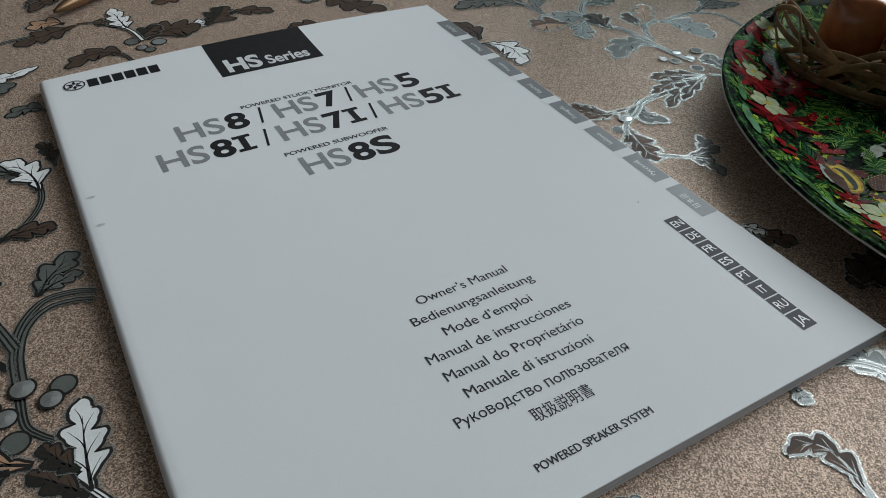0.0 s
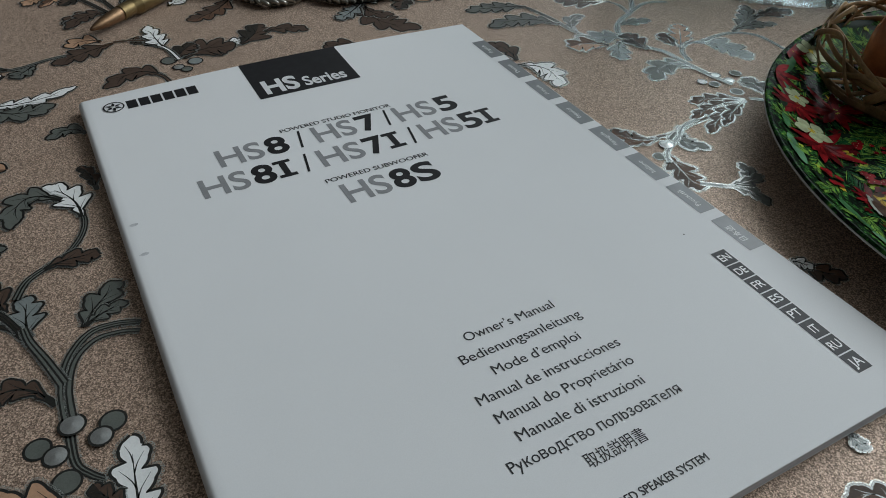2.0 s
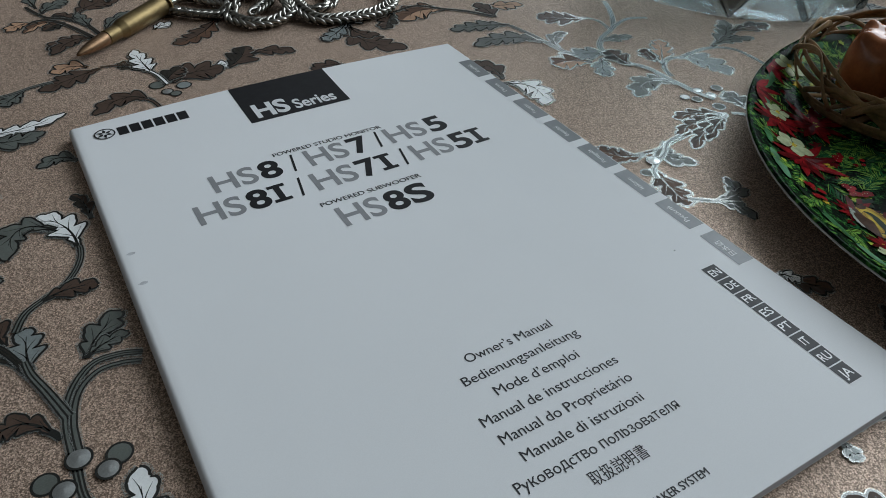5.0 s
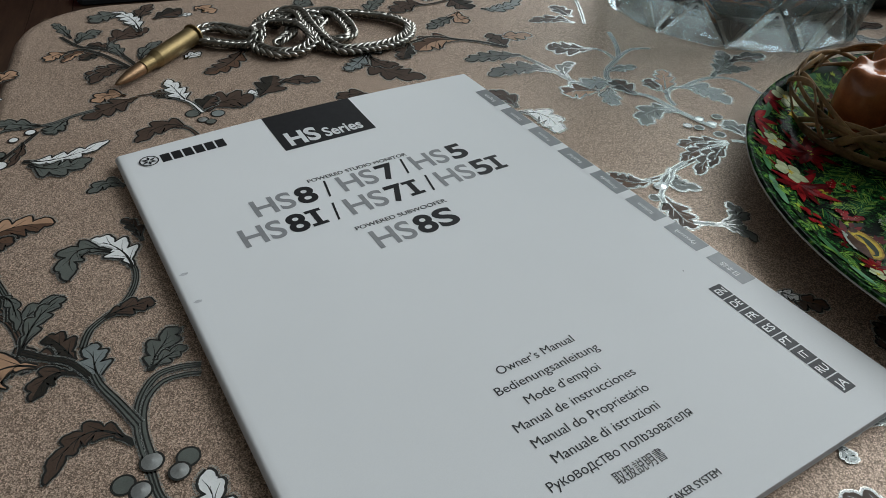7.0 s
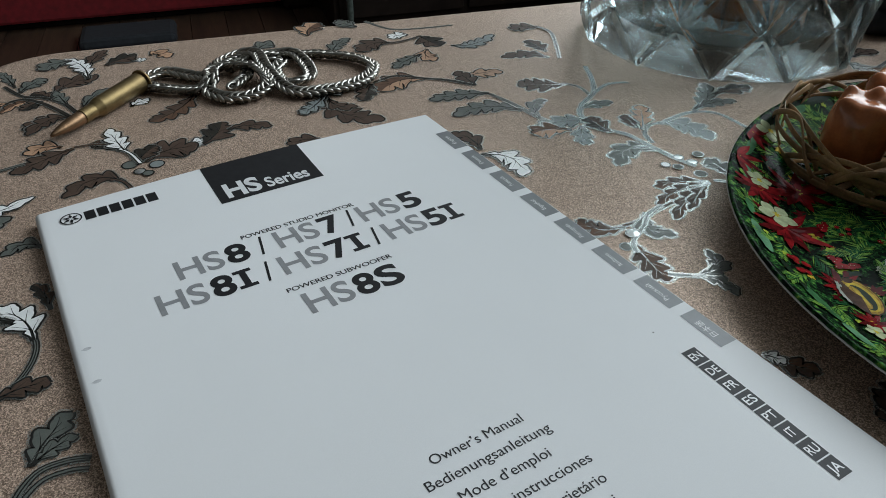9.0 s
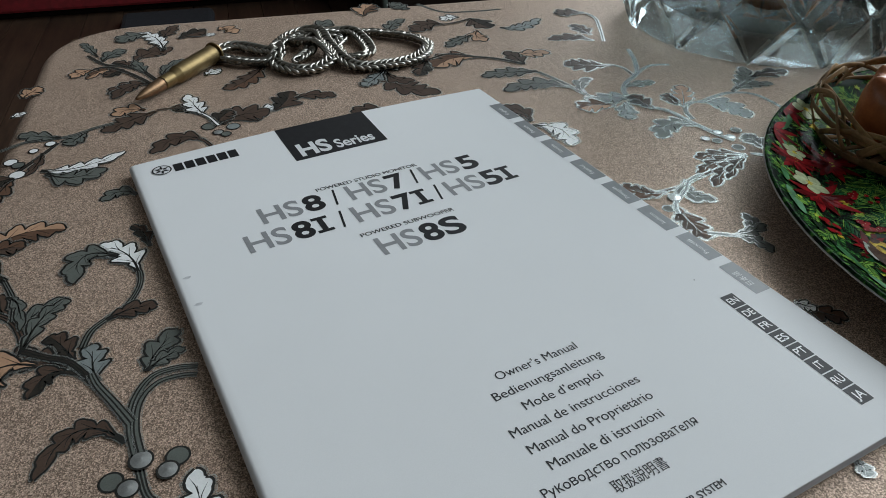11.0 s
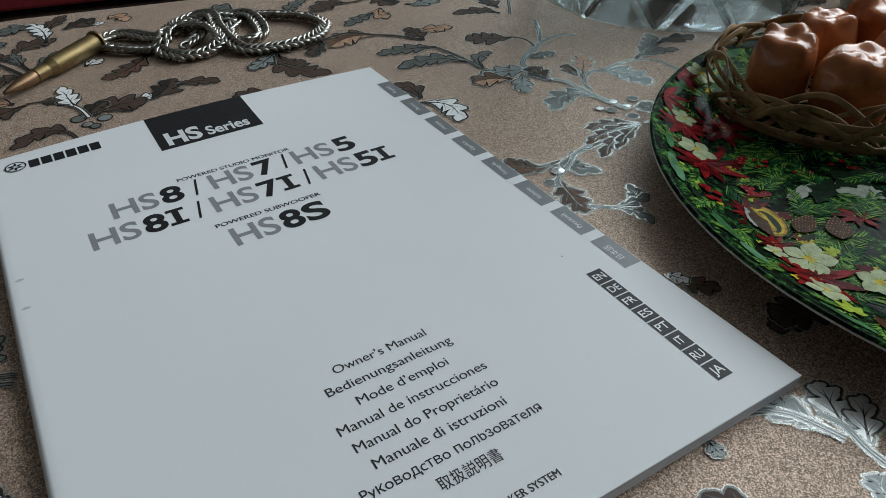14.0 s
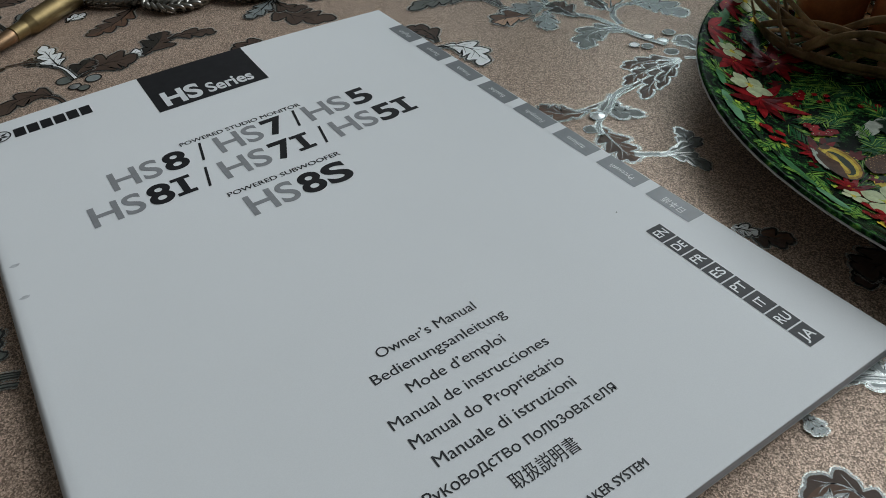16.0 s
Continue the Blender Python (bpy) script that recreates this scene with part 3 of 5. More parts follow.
stem('K', 0.0011, 0.0377, 0.4091, 0.0331, 0.4311, 0.0238, 0.4471, 0.0122, 0.4570, 0.0043, 0.4789)
leaf(0.0338, 0.4297, 0.0323, 0.4404, 0.0310, 0.4538, 0.0039, 'G')
leaf(0.0422, 0.4201, 0.0460, 0.4335, 0.0603, 0.4423, 0.0049, 'G')
leaf(0.0316, 0.4101, 0.0223, 0.4200, 0.0082, 0.3980, 0.0062, 'D')
leaf(0.0578, 0.4886, 0.0607, 0.4996, 0.0722, 0.5115, 0.0062, 'D')
leaf(0.0667, 0.4833, 0.0814, 0.4916, 0.0876, 0.4887, 0.0080, 'K')
leaf(0.0840, 0.4812, 0.0883, 0.4828, 0.0929, 0.4819, 0.0032, 'W')
leaf(0.0968, 0.4870, 0.1046, 0.4966, 0.1081, 0.4766, 0.0065, 'O')
leaf(0.1062, 0.4079, 0.0905, 0.3834, 0.0718, 0.3809, 0.0083, 'B')
leaf(0.0665, 0.4074, 0.0724, 0.4133, 0.0783, 0.4118, 0.0047, 'W')
leaf(0.0814, 0.3377, 0.0881, 0.3429, 0.0958, 0.3416, 0.0055, 'W')
leaf(0.0897, 0.3373, 0.1010, 0.3437, 0.1069, 0.3582, 0.0088, 'K')
leaf(0.1067, 0.3473, 0.1196, 0.3501, 0.1299, 0.3393, 0.0055, 'D')
leaf(0.0576, 0.3333, 0.0721, 0.3453, 0.0852, 0.3346, 0.0109, 'D')
leaf(0.0535, 0.3322, 0.0580, 0.3442, 0.0667, 0.3472, 0.0060, 'K')
leaf(0.2069, 0.4674, 0.2096, 0.4811, 0.2240, 0.4891, 0.0094, 'C')
leaf(0.2463, 0.4655, 0.2401, 0.4727, 0.2393, 0.4861, 0.0059, 'G')
leaf(0.2521, 0.4215, 0.2432, 0.4339, 0.2257, 0.4178, 0.0096, 'D')
stem('D', 0.0007, 0.2767, 0.4232, 0.2641, 0.4211, 0.2521, 0.4215)
stem('G', 0.0010, 0.2575, 0.4754, 0.2660, 0.4494, 0.2851, 0.4396, 0.3113, 0.4329)
leaf(0.2712, 0.4306, 0.2670, 0.4366, 0.2565, 0.4324, 0.0058, 'W')
leaf(0.2771, 0.4257, 0.2779, 0.4154, 0.2797, 0.3998, 0.0093, 'K')
leaf(0.2876, 0.3964, 0.2975, 0.3829, 0.3262, 0.3994, 0.0061, 'L')
leaf(0.2693, 0.3982, 0.2587, 0.3917, 0.2632, 0.3770, 0.0070, 'O')
leaf(0.2603, 0.3922, 0.2460, 0.3881, 0.2322, 0.3801, 0.0054, 'G')
leaf(0.2068, 0.4240, 0.2153, 0.4416, 0.2302, 0.4466, 0.0058, 'G')
leaf(0.1621, 0.4556, 0.1721, 0.4682, 0.1784, 0.4653, 0.0073, 'G')
leaf(0.2401, 0.3520, 0.2270, 0.3665, 0.2070, 0.3498, 0.0125, 'C')
stem('K', 0.0011, 0.2619, 0.3294, 0.2517, 0.3440, 0.2404, 0.3540, 0.2263, 0.3668, 0.2085, 0.3645)
leaf(0.2067, 0.3634, 0.1982, 0.3522, 0.1912, 0.3434, 0.0063, 'K')
leaf(0.1755, 0.3636, 0.1599, 0.3470, 0.1508, 0.3451, 0.0060, 'L')
leaf(0.1748, 0.3620, 0.1802, 0.3612, 0.1867, 0.3660, 0.0046, 'W')
leaf(0.1745, 0.3622, 0.1627, 0.3314, 0.1905, 0.3143, 0.0100, 'D')
leaf(0.1737, 0.3577, 0.1712, 0.3405, 0.1846, 0.3388, 0.0052, 'D')
leaf(0.1485, 0.3077, 0.1408, 0.3170, 0.1302, 0.3123, 0.0055, 'D')
leaf(0.2673, 0.3424, 0.2772, 0.3453, 0.2909, 0.3372, 0.0071, 'O')
leaf(0.2630, 0.3277, 0.2654, 0.3389, 0.2646, 0.3529, 0.0058, 'D')
leaf(0.2642, 0.3127, 0.2487, 0.3218, 0.2272, 0.3229, 0.0074, 'G')
stem('G', 0.0015, 0.2712, 0.2617, 0.2691, 0.2727, 0.2678, 0.2910, 0.2637, 0.3120)
leaf(0.2670, 0.2812, 0.2559, 0.3053, 0.2281, 0.2954, 0.0083, 'G')
leaf(0.2706, 0.2691, 0.2750, 0.2897, 0.2883, 0.2855, 0.0044, 'G')
leaf(0.2173, 0.2525, 0.2238, 0.2684, 0.2144, 0.2771, 0.0058, 'D')
leaf(0.2141, 0.2477, 0.2354, 0.2392, 0.2204, 0.2177, 0.0076, 'W')
leaf(0.3654, 0.3934, 0.3550, 0.4039, 0.3446, 0.4028, 0.0085, 'D')
stem('G', 0.0009, 0.3654, 0.3934, 0.3651, 0.3791, 0.3505, 0.3539, 0.3386, 0.3358)
leaf(0.3394, 0.3514, 0.3415, 0.3655, 0.3416, 0.3764, 0.0061, 'K')
leaf(0.3338, 0.3410, 0.3282, 0.3617, 0.3061, 0.3576, 0.0066, 'D')
leaf(0.3148, 0.2989, 0.2981, 0.3057, 0.2895, 0.3161, 0.0108, 'D')
stem('D', 0.0007, 0.3168, 0.2773, 0.3191, 0.2911, 0.3148, 0.3000)
stem('L', 0.0015, 0.2944, 0.2461, 0.2927, 0.2577, 0.3035, 0.2697, 0.3211, 0.2797, 0.3350, 0.2976, 0.3451, 0.3164)
stem('L', 0.0009, 0.3206, 0.2790, 0.3378, 0.2853, 0.3513, 0.2804)
leaf(0.3004, 0.2659, 0.3111, 0.2661, 0.3212, 0.2629, 0.0047, 'G')
leaf(0.2926, 0.2490, 0.2832, 0.2593, 0.2600, 0.2590, 0.0082, 'L')
leaf(0.2757, 0.2454, 0.2649, 0.2560, 0.2544, 0.2532, 0.0086, 'C')
leaf(0.2845, 0.2469, 0.2761, 0.2387, 0.2713, 0.2279, 0.0058, 'L')
stem('L', 0.0014, 0.2916, 0.2513, 0.2928, 0.2368, 0.2991, 0.2248, 0.3004, 0.2081, 0.3017, 0.1923, 0.3052, 0.1787)
leaf(0.2928, 0.2311, 0.2926, 0.2448, 0.2941, 0.2533, 0.0066, 'K')
leaf(0.3106, 0.2246, 0.3268, 0.2408, 0.3316, 0.2501, 0.0056, 'O')
leaf(0.3103, 0.2289, 0.3131, 0.2366, 0.3149, 0.2454, 0.0061, 'D')
stem('L', 0.0011, 0.3046, 0.2103, 0.3097, 0.2218, 0.3205, 0.2280, 0.3334, 0.2237)
leaf(0.3252, 0.2268, 0.3415, 0.2219, 0.3374, 0.1963, 0.0090, 'L')
stem('L', 0.0011, 0.3297, 0.2268, 0.3518, 0.2279, 0.3652, 0.2180, 0.3652, 0.1961)
leaf(0.3556, 0.2283, 0.3835, 0.2351, 0.3921, 0.2550, 0.0059, 'G')
leaf(0.3589, 0.2301, 0.3755, 0.2329, 0.3886, 0.2247, 0.0050, 'G')
leaf(0.3844, 0.2390, 0.4063, 0.2406, 0.4124, 0.2335, 0.0065, 'K')
leaf(0.3007, 0.2019, 0.2892, 0.2213, 0.2708, 0.2007, 0.0082, 'G')
stem('L', 0.0009, 0.3026, 0.1925, 0.3003, 0.2059, 0.2914, 0.2120)
berry(0.2926, 0.1883, 0.0025, 'W')
berry(0.3043, 0.1907, 0.0028, 'S')
berry(0.2965, 0.1832, 0.0028, 'G')
berry(0.3159, 0.1875, 0.0031, 'G')
berry(0.3018, 0.1724, 0.0035, 'G')
berry(0.3075, 0.1837, 0.0028, 'S')
leaf(0.3131, 0.1628, 0.3178, 0.1752, 0.3149, 0.1814, 0.0055, 'G')
leaf(0.2990, 0.1640, 0.2860, 0.1745, 0.2715, 0.1745, 0.0048, 'B')
leaf(0.2990, 0.1638, 0.2800, 0.1690, 0.2605, 0.1615, 0.0046, 'B')
leaf(0.2985, 0.1632, 0.2800, 0.1620, 0.2585, 0.1475, 0.0050, 'B')
leaf(0.2970, 0.1628, 0.2860, 0.1600, 0.2705, 0.1500, 0.0036, 'B')
stem('L', 0.0008, 0.3080, 0.1565, 0.3056, 0.1606, 0.3015, 0.1637)
stem('D', 0.0010, 0.2680, 0.1591, 0.2554, 0.1577, 0.2421, 0.1554, 0.2277, 0.1569)
leaf(0.2328, 0.1549, 0.2174, 0.1561, 0.2181, 0.1709, 0.0056, 'B')
leaf(0.2503, 0.1590, 0.2337, 0.1486, 0.2488, 0.1377, 0.0055, 'G')
stem('L', 0.0006, 0.2618, 0.1598, 0.2506, 0.1577, 0.2421, 0.1515, 0.2281, 0.1438, 0.2234, 0.1365)
berry(0.2326, 0.1490, 0.0034, 'S')
berry(0.2232, 0.1432, 0.0030, 'G')
leaf(0.2281, 0.1449, 0.2226, 0.1262, 0.2214, 0.1150, 0.0067, 'B')
stem('L', 0.0010, 0.2244, 0.1187, 0.2318, 0.1129, 0.2393, 0.1079)
leaf(0.2352, 0.1103, 0.2522, 0.1097, 0.2518, 0.1225, 0.0038, 'G')
leaf(0.2321, 0.1122, 0.2429, 0.1067, 0.2393, 0.0933, 0.0035, 'G')
leaf(0.2335, 0.1115, 0.2450, 0.1090, 0.2535, 0.1110, 0.0032, 'G')
leaf(0.2199, 0.0614, 0.2230, 0.0541, 0.2294, 0.0480, 0.0052, 'B')
leaf(0.2176, 0.0641, 0.2215, 0.0630, 0.2219, 0.0569, 0.0030, 'W')
leaf(0.1570, -0.0400, 0.1690, -0.0120, 0.1500, -0.0155, 0.0040, 'B')
leaf(0.2046, -0.0167, 0.2016, -0.0037, 0.1956, 0.0060, 0.0056, 'L')
stem('L', 0.0012, 0.2065, -0.0216, 0.2003, -0.0060, 0.1900, 0.0011, 0.1792, 0.0016)
leaf(0.1708, 0.0008, 0.1705, -0.0034, 0.1698, -0.0061, 0.0025, 'L')
leaf(0.1068, -0.0127, 0.1026, -0.0037, 0.0950, -0.0041, 0.0018, 'L')
leaf(0.2097, -0.0201, 0.2156, -0.0093, 0.2198, -0.0023, 0.0063, 'S')
leaf(0.2107, -0.0270, 0.2174, -0.0201, 0.2267, -0.0133, 0.0053, 'S')
stem('L', 0.0012, 0.2088, -0.0354, 0.2090, -0.0272, 0.2108, -0.0174, 0.2081, -0.0104)
leaf(0.1958, -0.0438, 0.2009, -0.0367, 0.2018, -0.0338, 0.0042, 'L')
leaf(0.2510, 0.0234, 0.2356, 0.0202, 0.2280, 0.0236, 0.0049, 'D')
leaf(0.2640, 0.0227, 0.2423, 0.0214, 0.2330, 0.0267, 0.0084, 'D')
leaf(-0.0608, 0.1800, -0.0521, 0.2046, -0.0403, 0.2053, 0.0043, 'G')
leaf(-0.0629, 0.2188, -0.0567, 0.2169, -0.0595, 0.1951, 0.0025, 'G')
leaf(0.5170, 0.2330, 0.5350, 0.2380, 0.5410, 0.2300, 0.0065, 'D')
leaf(0.5030, 0.2290, 0.5080, 0.2210, 0.5020, 0.2070, 0.0056, 'L')
stem('G', 0.0012, 0.5060, 0.2200, 0.5150, 0.2130, 0.5320, 0.2160)

# ---- owner's manual ----
BOOK_H, BOOK_W, BOOK_L = 0.0052, 0.210, 0.297
booklet = thing("owners_manual", pose(0, 0, 0.0009), "closed white A4 manual with grey index tabs on the tablecloth", "booklet")
rng = random.Random(5)
LAYERS = 9
TOP = BOOK_H - 0.0009


def side_x(y):
    """The spine side and the fore edge splay a little towards the foot."""
    s = 1 - y / BOOK_L
    return -0.0030 * s ** 0.9, 0.2086 + 0.0038 * s


def across(x, y):
    """From the flat sheet's place to the splayed one, at its sides only."""
    lo, hi = side_x(y)
    return lo + x * (hi - lo) / BOOK_W


def sheet_z(x, y):
    """The cover is slightly arched along its head."""
    s = min(1.0, max(0.0, (y - 0.225) / 0.072))
    return 0.0024 * s * s * math.sin(math.pi * min(1, max(0, x / BOOK_W)))


for k in range(LAYERS):
    z0, z1 = k * (TOP - 0.0006) / LAYERS, (k + 1) * (TOP - 0.0006) / LAYERS - 0.00001
    d = rng.uniform(-0.00005, 0.00003)
    bm = box_bm(0.0008, 0.0001 - d, z0, BOOK_W - 0.0003 + d, BOOK_L - 0.0006 + d, z1)
    for v in bm.verts:
        v.co.x = across(v.co.x, v.co.y)
    part("page_section", bm, PAGES, booklet)


def cover_bm():
    """The cover sheet, folded round the spine on its long side."""
    bm = bmesh.new()
    r = TOP / 2
    profile = [(BOOK_W * (1 - k / 24), TOP) for k in range(24)] + [(0.005, TOP)]
    first = len(profile) - 1
    profile += [(0.0022 - 0.0022 * math.sin(a), TOP - r + r * math.cos(a)) for a in (0.0, 0.4, 0.8, 1.2, 1.57, 1.95, 2.35, 2.75, 3.14)]
    profile += [(0.06, 0.0), (BOOK_W, 0.0)]
    rows = [[bm.verts.new((across(x, y), y, z + (sheet_z(x, y) if z == TOP else 0))) for x, z in profile] for y in (BOOK_L * j / 30 for j in range(31))]
    for a, b in zip(rows, rows[1:]):
        for k in range(len(profile) - 1):
            f = bm.faces.new((a[k], a[k + 1], b[k + 1], b[k]))
            f.smooth = k < first + 9
    bmesh.ops.recalc_face_normals(bm, faces=bm.faces)
    bmesh.ops.solidify(bm, geom=bm.faces[:], thickness=-0.00022)
    bm.normal_update()
    for e in bm.edges:
        e.smooth = len(e.link_faces) == 2 and e.calc_face_angle(0) < 0.5
    return bm


cover = part("cover", cover_bm(), PAPER, booklet, "white glossy paper cover")
PRINT_Z = TOP + 0.00030


def print_bm(points, z=PRINT_Z):
    bm = bmesh.new()
    bm.faces.new([bm.verts.new((x, y, z + sheet_z(x, y))) for x, y in points])
    return bm


def rect(x0, y0, x1, y1, z=PRINT_Z):
    """A printed rectangle, cut into a grid that follows the sheet."""
    bm = bmesh.new()
    n, m = max(1, round((x1 - x0) / 0.006)), max(1, round((y1 - y0) / 0.006))
    g = [[bm.verts.new((x, y, z + sheet_z(x, y))) for x in (x0 + (x1 - x0) * i / n for i in range(n + 1))] for y in (y0 + (y1 - y0) * j / m for j in range(m + 1))]
    for j in range(m):
        for i in range(n):
            bm.faces.new((g[j][i], g[j][i + 1], g[j + 1][i + 1], g[j + 1][i]))
    return bm


def capital_height():
    cu = bpy.data.curves.new("capital", "FONT")
    cu.body = "H"
    tmp = bpy.data.objects.new("capital", cu)
    me = bpy.data.meshes.new_from_object(tmp)
    bpy.data.objects.remove(tmp)
    return max(v.co.y for v in me.vertices)


CAPS = capital_height()


def letters(text, x0, x1, base, cap, mat, parent, turn=0, bold=0.0, z=PRINT_Z, name="lettering", strike=0.0, crop=0.0):
    """Flat lettering between x0 and x1 on a base line; cap is the height of its capitals."""
    cu = bpy.data.curves.new(name, "FONT")
    cu.body, cu.offset, cu.resolution_u = text, bold, 6
    tmp = bpy.data.objects.new(name, cu)
    me = bpy.data.meshes.new_from_object(tmp)
    bpy.data.objects.remove(tmp)
    co = np.array([v.co[:] for v in me.vertices])
    if len(co) == 0:
        return None
    lo, hi = co.min(0), co.max(0)
    sx = (x1 - x0) / (hi[0] - lo[0])
    sy = cap / CAPS
    for v in me.vertices:
        x, y = (v.co.x - lo[0]) * sx, v.co.y * sy
        if crop and x > 0.1 * (x1 - x0):  # the soft sign is a b without its ascender
            y = min(y, crop)
        x, y = (x0 + x, base + y) if turn == 0 else (x0 - y, base + x)
        v.co = (x, y, z + sheet_z(x, y))
    if strike:                           # a second impression beside the first thickens thin strokes
        co, faces = [v.co[:] for v in me.vertices], [tuple(f.vertices) for f in me.polygons]
        twice = bpy.data.meshes.new(name)
        n = len(co)
        twice.from_pydata(co + [(x + strike, y + strike * 0.5, h + 0.00001) for x, y, h in co], [], faces + [tuple(i + n for i in f) for f in faces])
        me = twice
    me.materials.append(mat)
    ob = new(name, me)
    ob.parent = parent
    return ob


# masthead: round emblem and six plain letter blocks of the maker's name
emblem = bmesh.new()
ex, ey = 0.0140, 0.2848
for r0, r1 in ((0.0041, 0.0048), ):
    for k in range(32):
        a, b = k * math.pi / 16, (k + 1) * math.pi / 16
        emblem.faces.new([emblem.verts.new((ex + r * math.cos(g), ey + r * math.sin(g), PRINT_Z + sheet_z(ex, ey) + 0.0001)) for r, g in ((r0, a), (r1, a), (r1, b), (r0, b))])
for k in range(6):
    a = k * math.pi / 3 + math.pi / 6
    emblem.faces.new([emblem.verts.new((ex + r * math.cos(a + g), ey + r * math.sin(a + g), PRINT_Z + sheet_z(ex, ey) + 0.0001)) for r, g in ((0.0006, 0), (0.0020, -0.42), (0.0041, 0), (0.0020, 0.42))])
part("emblem", emblem, INK, booklet, "black round maker's emblem")
for k in range(6):
    x = 0.0198 + k * 0.00562
    part("name_block", print_bm(((x, 0.2803), (x + 0.0047, 0.2803), (x + 0.0047, 0.2878), (x, 0.2878))), INK, booklet)

banner = part("banner", rect(0.0770, 0.2615, 0.1290, 0.2969), INK, booklet, "black printed banner with white title")
UP = PRINT_Z + 0.00006
letters("HS", 0.0815, 0.0990, 0.2650, 0.0118, INK_WHITE, banner, bold=0.035, z=UP)
letters("Series", 0.1015, 0.1235, 0.2650, 0.0085, INK_WHITE, banner, bold=0.025, z=UP)

letters("POWERED STUDIO MONITOR", 0.0755, 0.1300, 0.2292, 0.0027, INK_TEXT, booklet, strike=0.00014)
letters("POWERED SUBWOOFER", 0.0790, 0.1262, 0.1836, 0.0027, INK_TEXT, booklet, strike=0.00014)
ROW_1, ROW_2, ROW_3, TITLE = 0.2142, 0.1953, 0.1670, 0.0128
for word, x0, x1, base in (("HS", 0.0443, 0.0640, ROW_1), ("HS", 0.0880, 0.1072, ROW_1), ("HS", 0.1285, 0.1480, ROW_1),
                           ("HS", 0.0322, 0.0518, ROW_2), ("HS", 0.0830, 0.1028, ROW_2), ("HS", 0.1325, 0.1517, ROW_2), ("HS", 0.0825, 0.1020, ROW_3)):
    letters(word, x0, x1, base, TITLE, INK_GREY, booklet, bold=0.018)
for word, x0, x1, base in (("8", 0.0655, 0.0752, ROW_1), ("7", 0.1092, 0.1188, ROW_1), ("5", 0.1500, 0.1597, ROW_1), ("8", 0.0536, 0.0630, ROW_2),
                           ("7", 0.1046, 0.1138, ROW_2), ("5", 0.1530, 0.1624, ROW_2), ("8", 0.1036, 0.1132, ROW_3), ("S", 0.1140, 0.1245, ROW_3)):
    letters(word, x0, x1, base, TITLE, INK, booklet, bold=0.03)
for x, base in ((0.0637, ROW_2), (0.1143, ROW_2), (0.1630, ROW_2)):
    slab = rect(x + 0.0024, base, x + 0.0052, base + TITLE)
    for y in (base, base + TITLE - 0.0021):
        slab.faces.new([slab.verts.new((px, py, PRINT_Z + 0.00001)) for px, py in ((x, y), (x + 0.0076, y), (x + 0.0076, y + 0.0021), (x, y + 0.0021))])
    part("lettering", slab, INK, booklet)
for x, base in ((0.0808, ROW_1), (0.1233, ROW_1), (0.0766, ROW_2), (0.1268, ROW_2)):
    part("slash", print_bm(((x - 0.0014, base - 0.0004), (x - 0.0003, base - 0.0004), (x + 0.0025, base + TITLE + 0.0005), (x + 0.0014, base + TITLE + 0.0005))), INK, booklet)

for text, x0, x1, base in (("Owner\u2019s Manual", 0.0855, 0.1203, 0.0812), ("Bedienungsanleitung", 0.0795, 0.1258, 0.0732), ("Mode d\u2019emploi", 0.0865, 0.1195, 0.0652),
                           ("Manual de instrucciones", 0.0760, 0.1292, 0.0570), ("Manual do Propriet\u00e1rio", 0.0775, 0.1282, 0.0490),
                           ("Manuale di istruzioni", 0.0797, 0.1258, 0.0411), ("Py\u043ao\u0432o\u0434c\u0442\u0432o \u043fo\u043bb\u0437o\u0432a\u0442e\u043b\u044f", 0.0718, 0.1336, 0.0332),
                           ("\u53d6\u6271\u8aac\u660e\u66f8", 0.0920, 0.1130, 0.0248)):
    letters(text, x0, x1, base, 0.0037, INK_TEXT, booklet, strike=0.00003, crop=0.0030 if text[0] == "P" else 0.0)
letters("POWERED SPEAKER SYSTEM", 0.0830, 0.1233, 0.0113, 0.0025, INK_TEXT, booklet, strike=0.00014)

for k, code in enumerate(("EN", "DE", "FR", "ES", "PT", "IT", "RU", "JA")):
    y1 = 0.0773 - k * 0.00815
    square = part("language_square", rect(0.1881, y1 - 0.0076, 0.1947, y1), INK_STRIP, booklet)
    wide = 0.0030 if code == "IT" else 0.0048
    letters(code, 0.1914 - wide / 2, 0.1914 + wide / 2, y1 - 0.0055, 0.0034, INK_WHITE, square, bold=0.012, z=UP)

for k, word in enumerate(("English", "Deutsch", "Fran\u00e7ais", "Espa\u00f1ol", "Portugu\u00eas", "Italiano", "Pycc\u043a\u0438\u0439", "\u65e5\u672c\u8a9e")):
    y1 = 0.2728 - k * 0.02575
    tab = part("index_tab", rect(side_x(y1 - 0.01)[1] - 0.0082, y1 - 0.0205, side_x(y1 - 0.01)[1] - 0.0002, y1), INK_TAB, booklet, "grey printed index tab")
    cap = 0.0022 if k < 7 else 0.0024
    half = 0.0048 if k not in (4, 6) else 0.0058
    letters(word, side_x(y1)[1] - 0.0037, side_x(y1)[1] - 0.0037 + 2 * half, y1 - 0.0105 - half, cap, INK_WHITE, tab, turn=90, bold=0.0, z=UP)

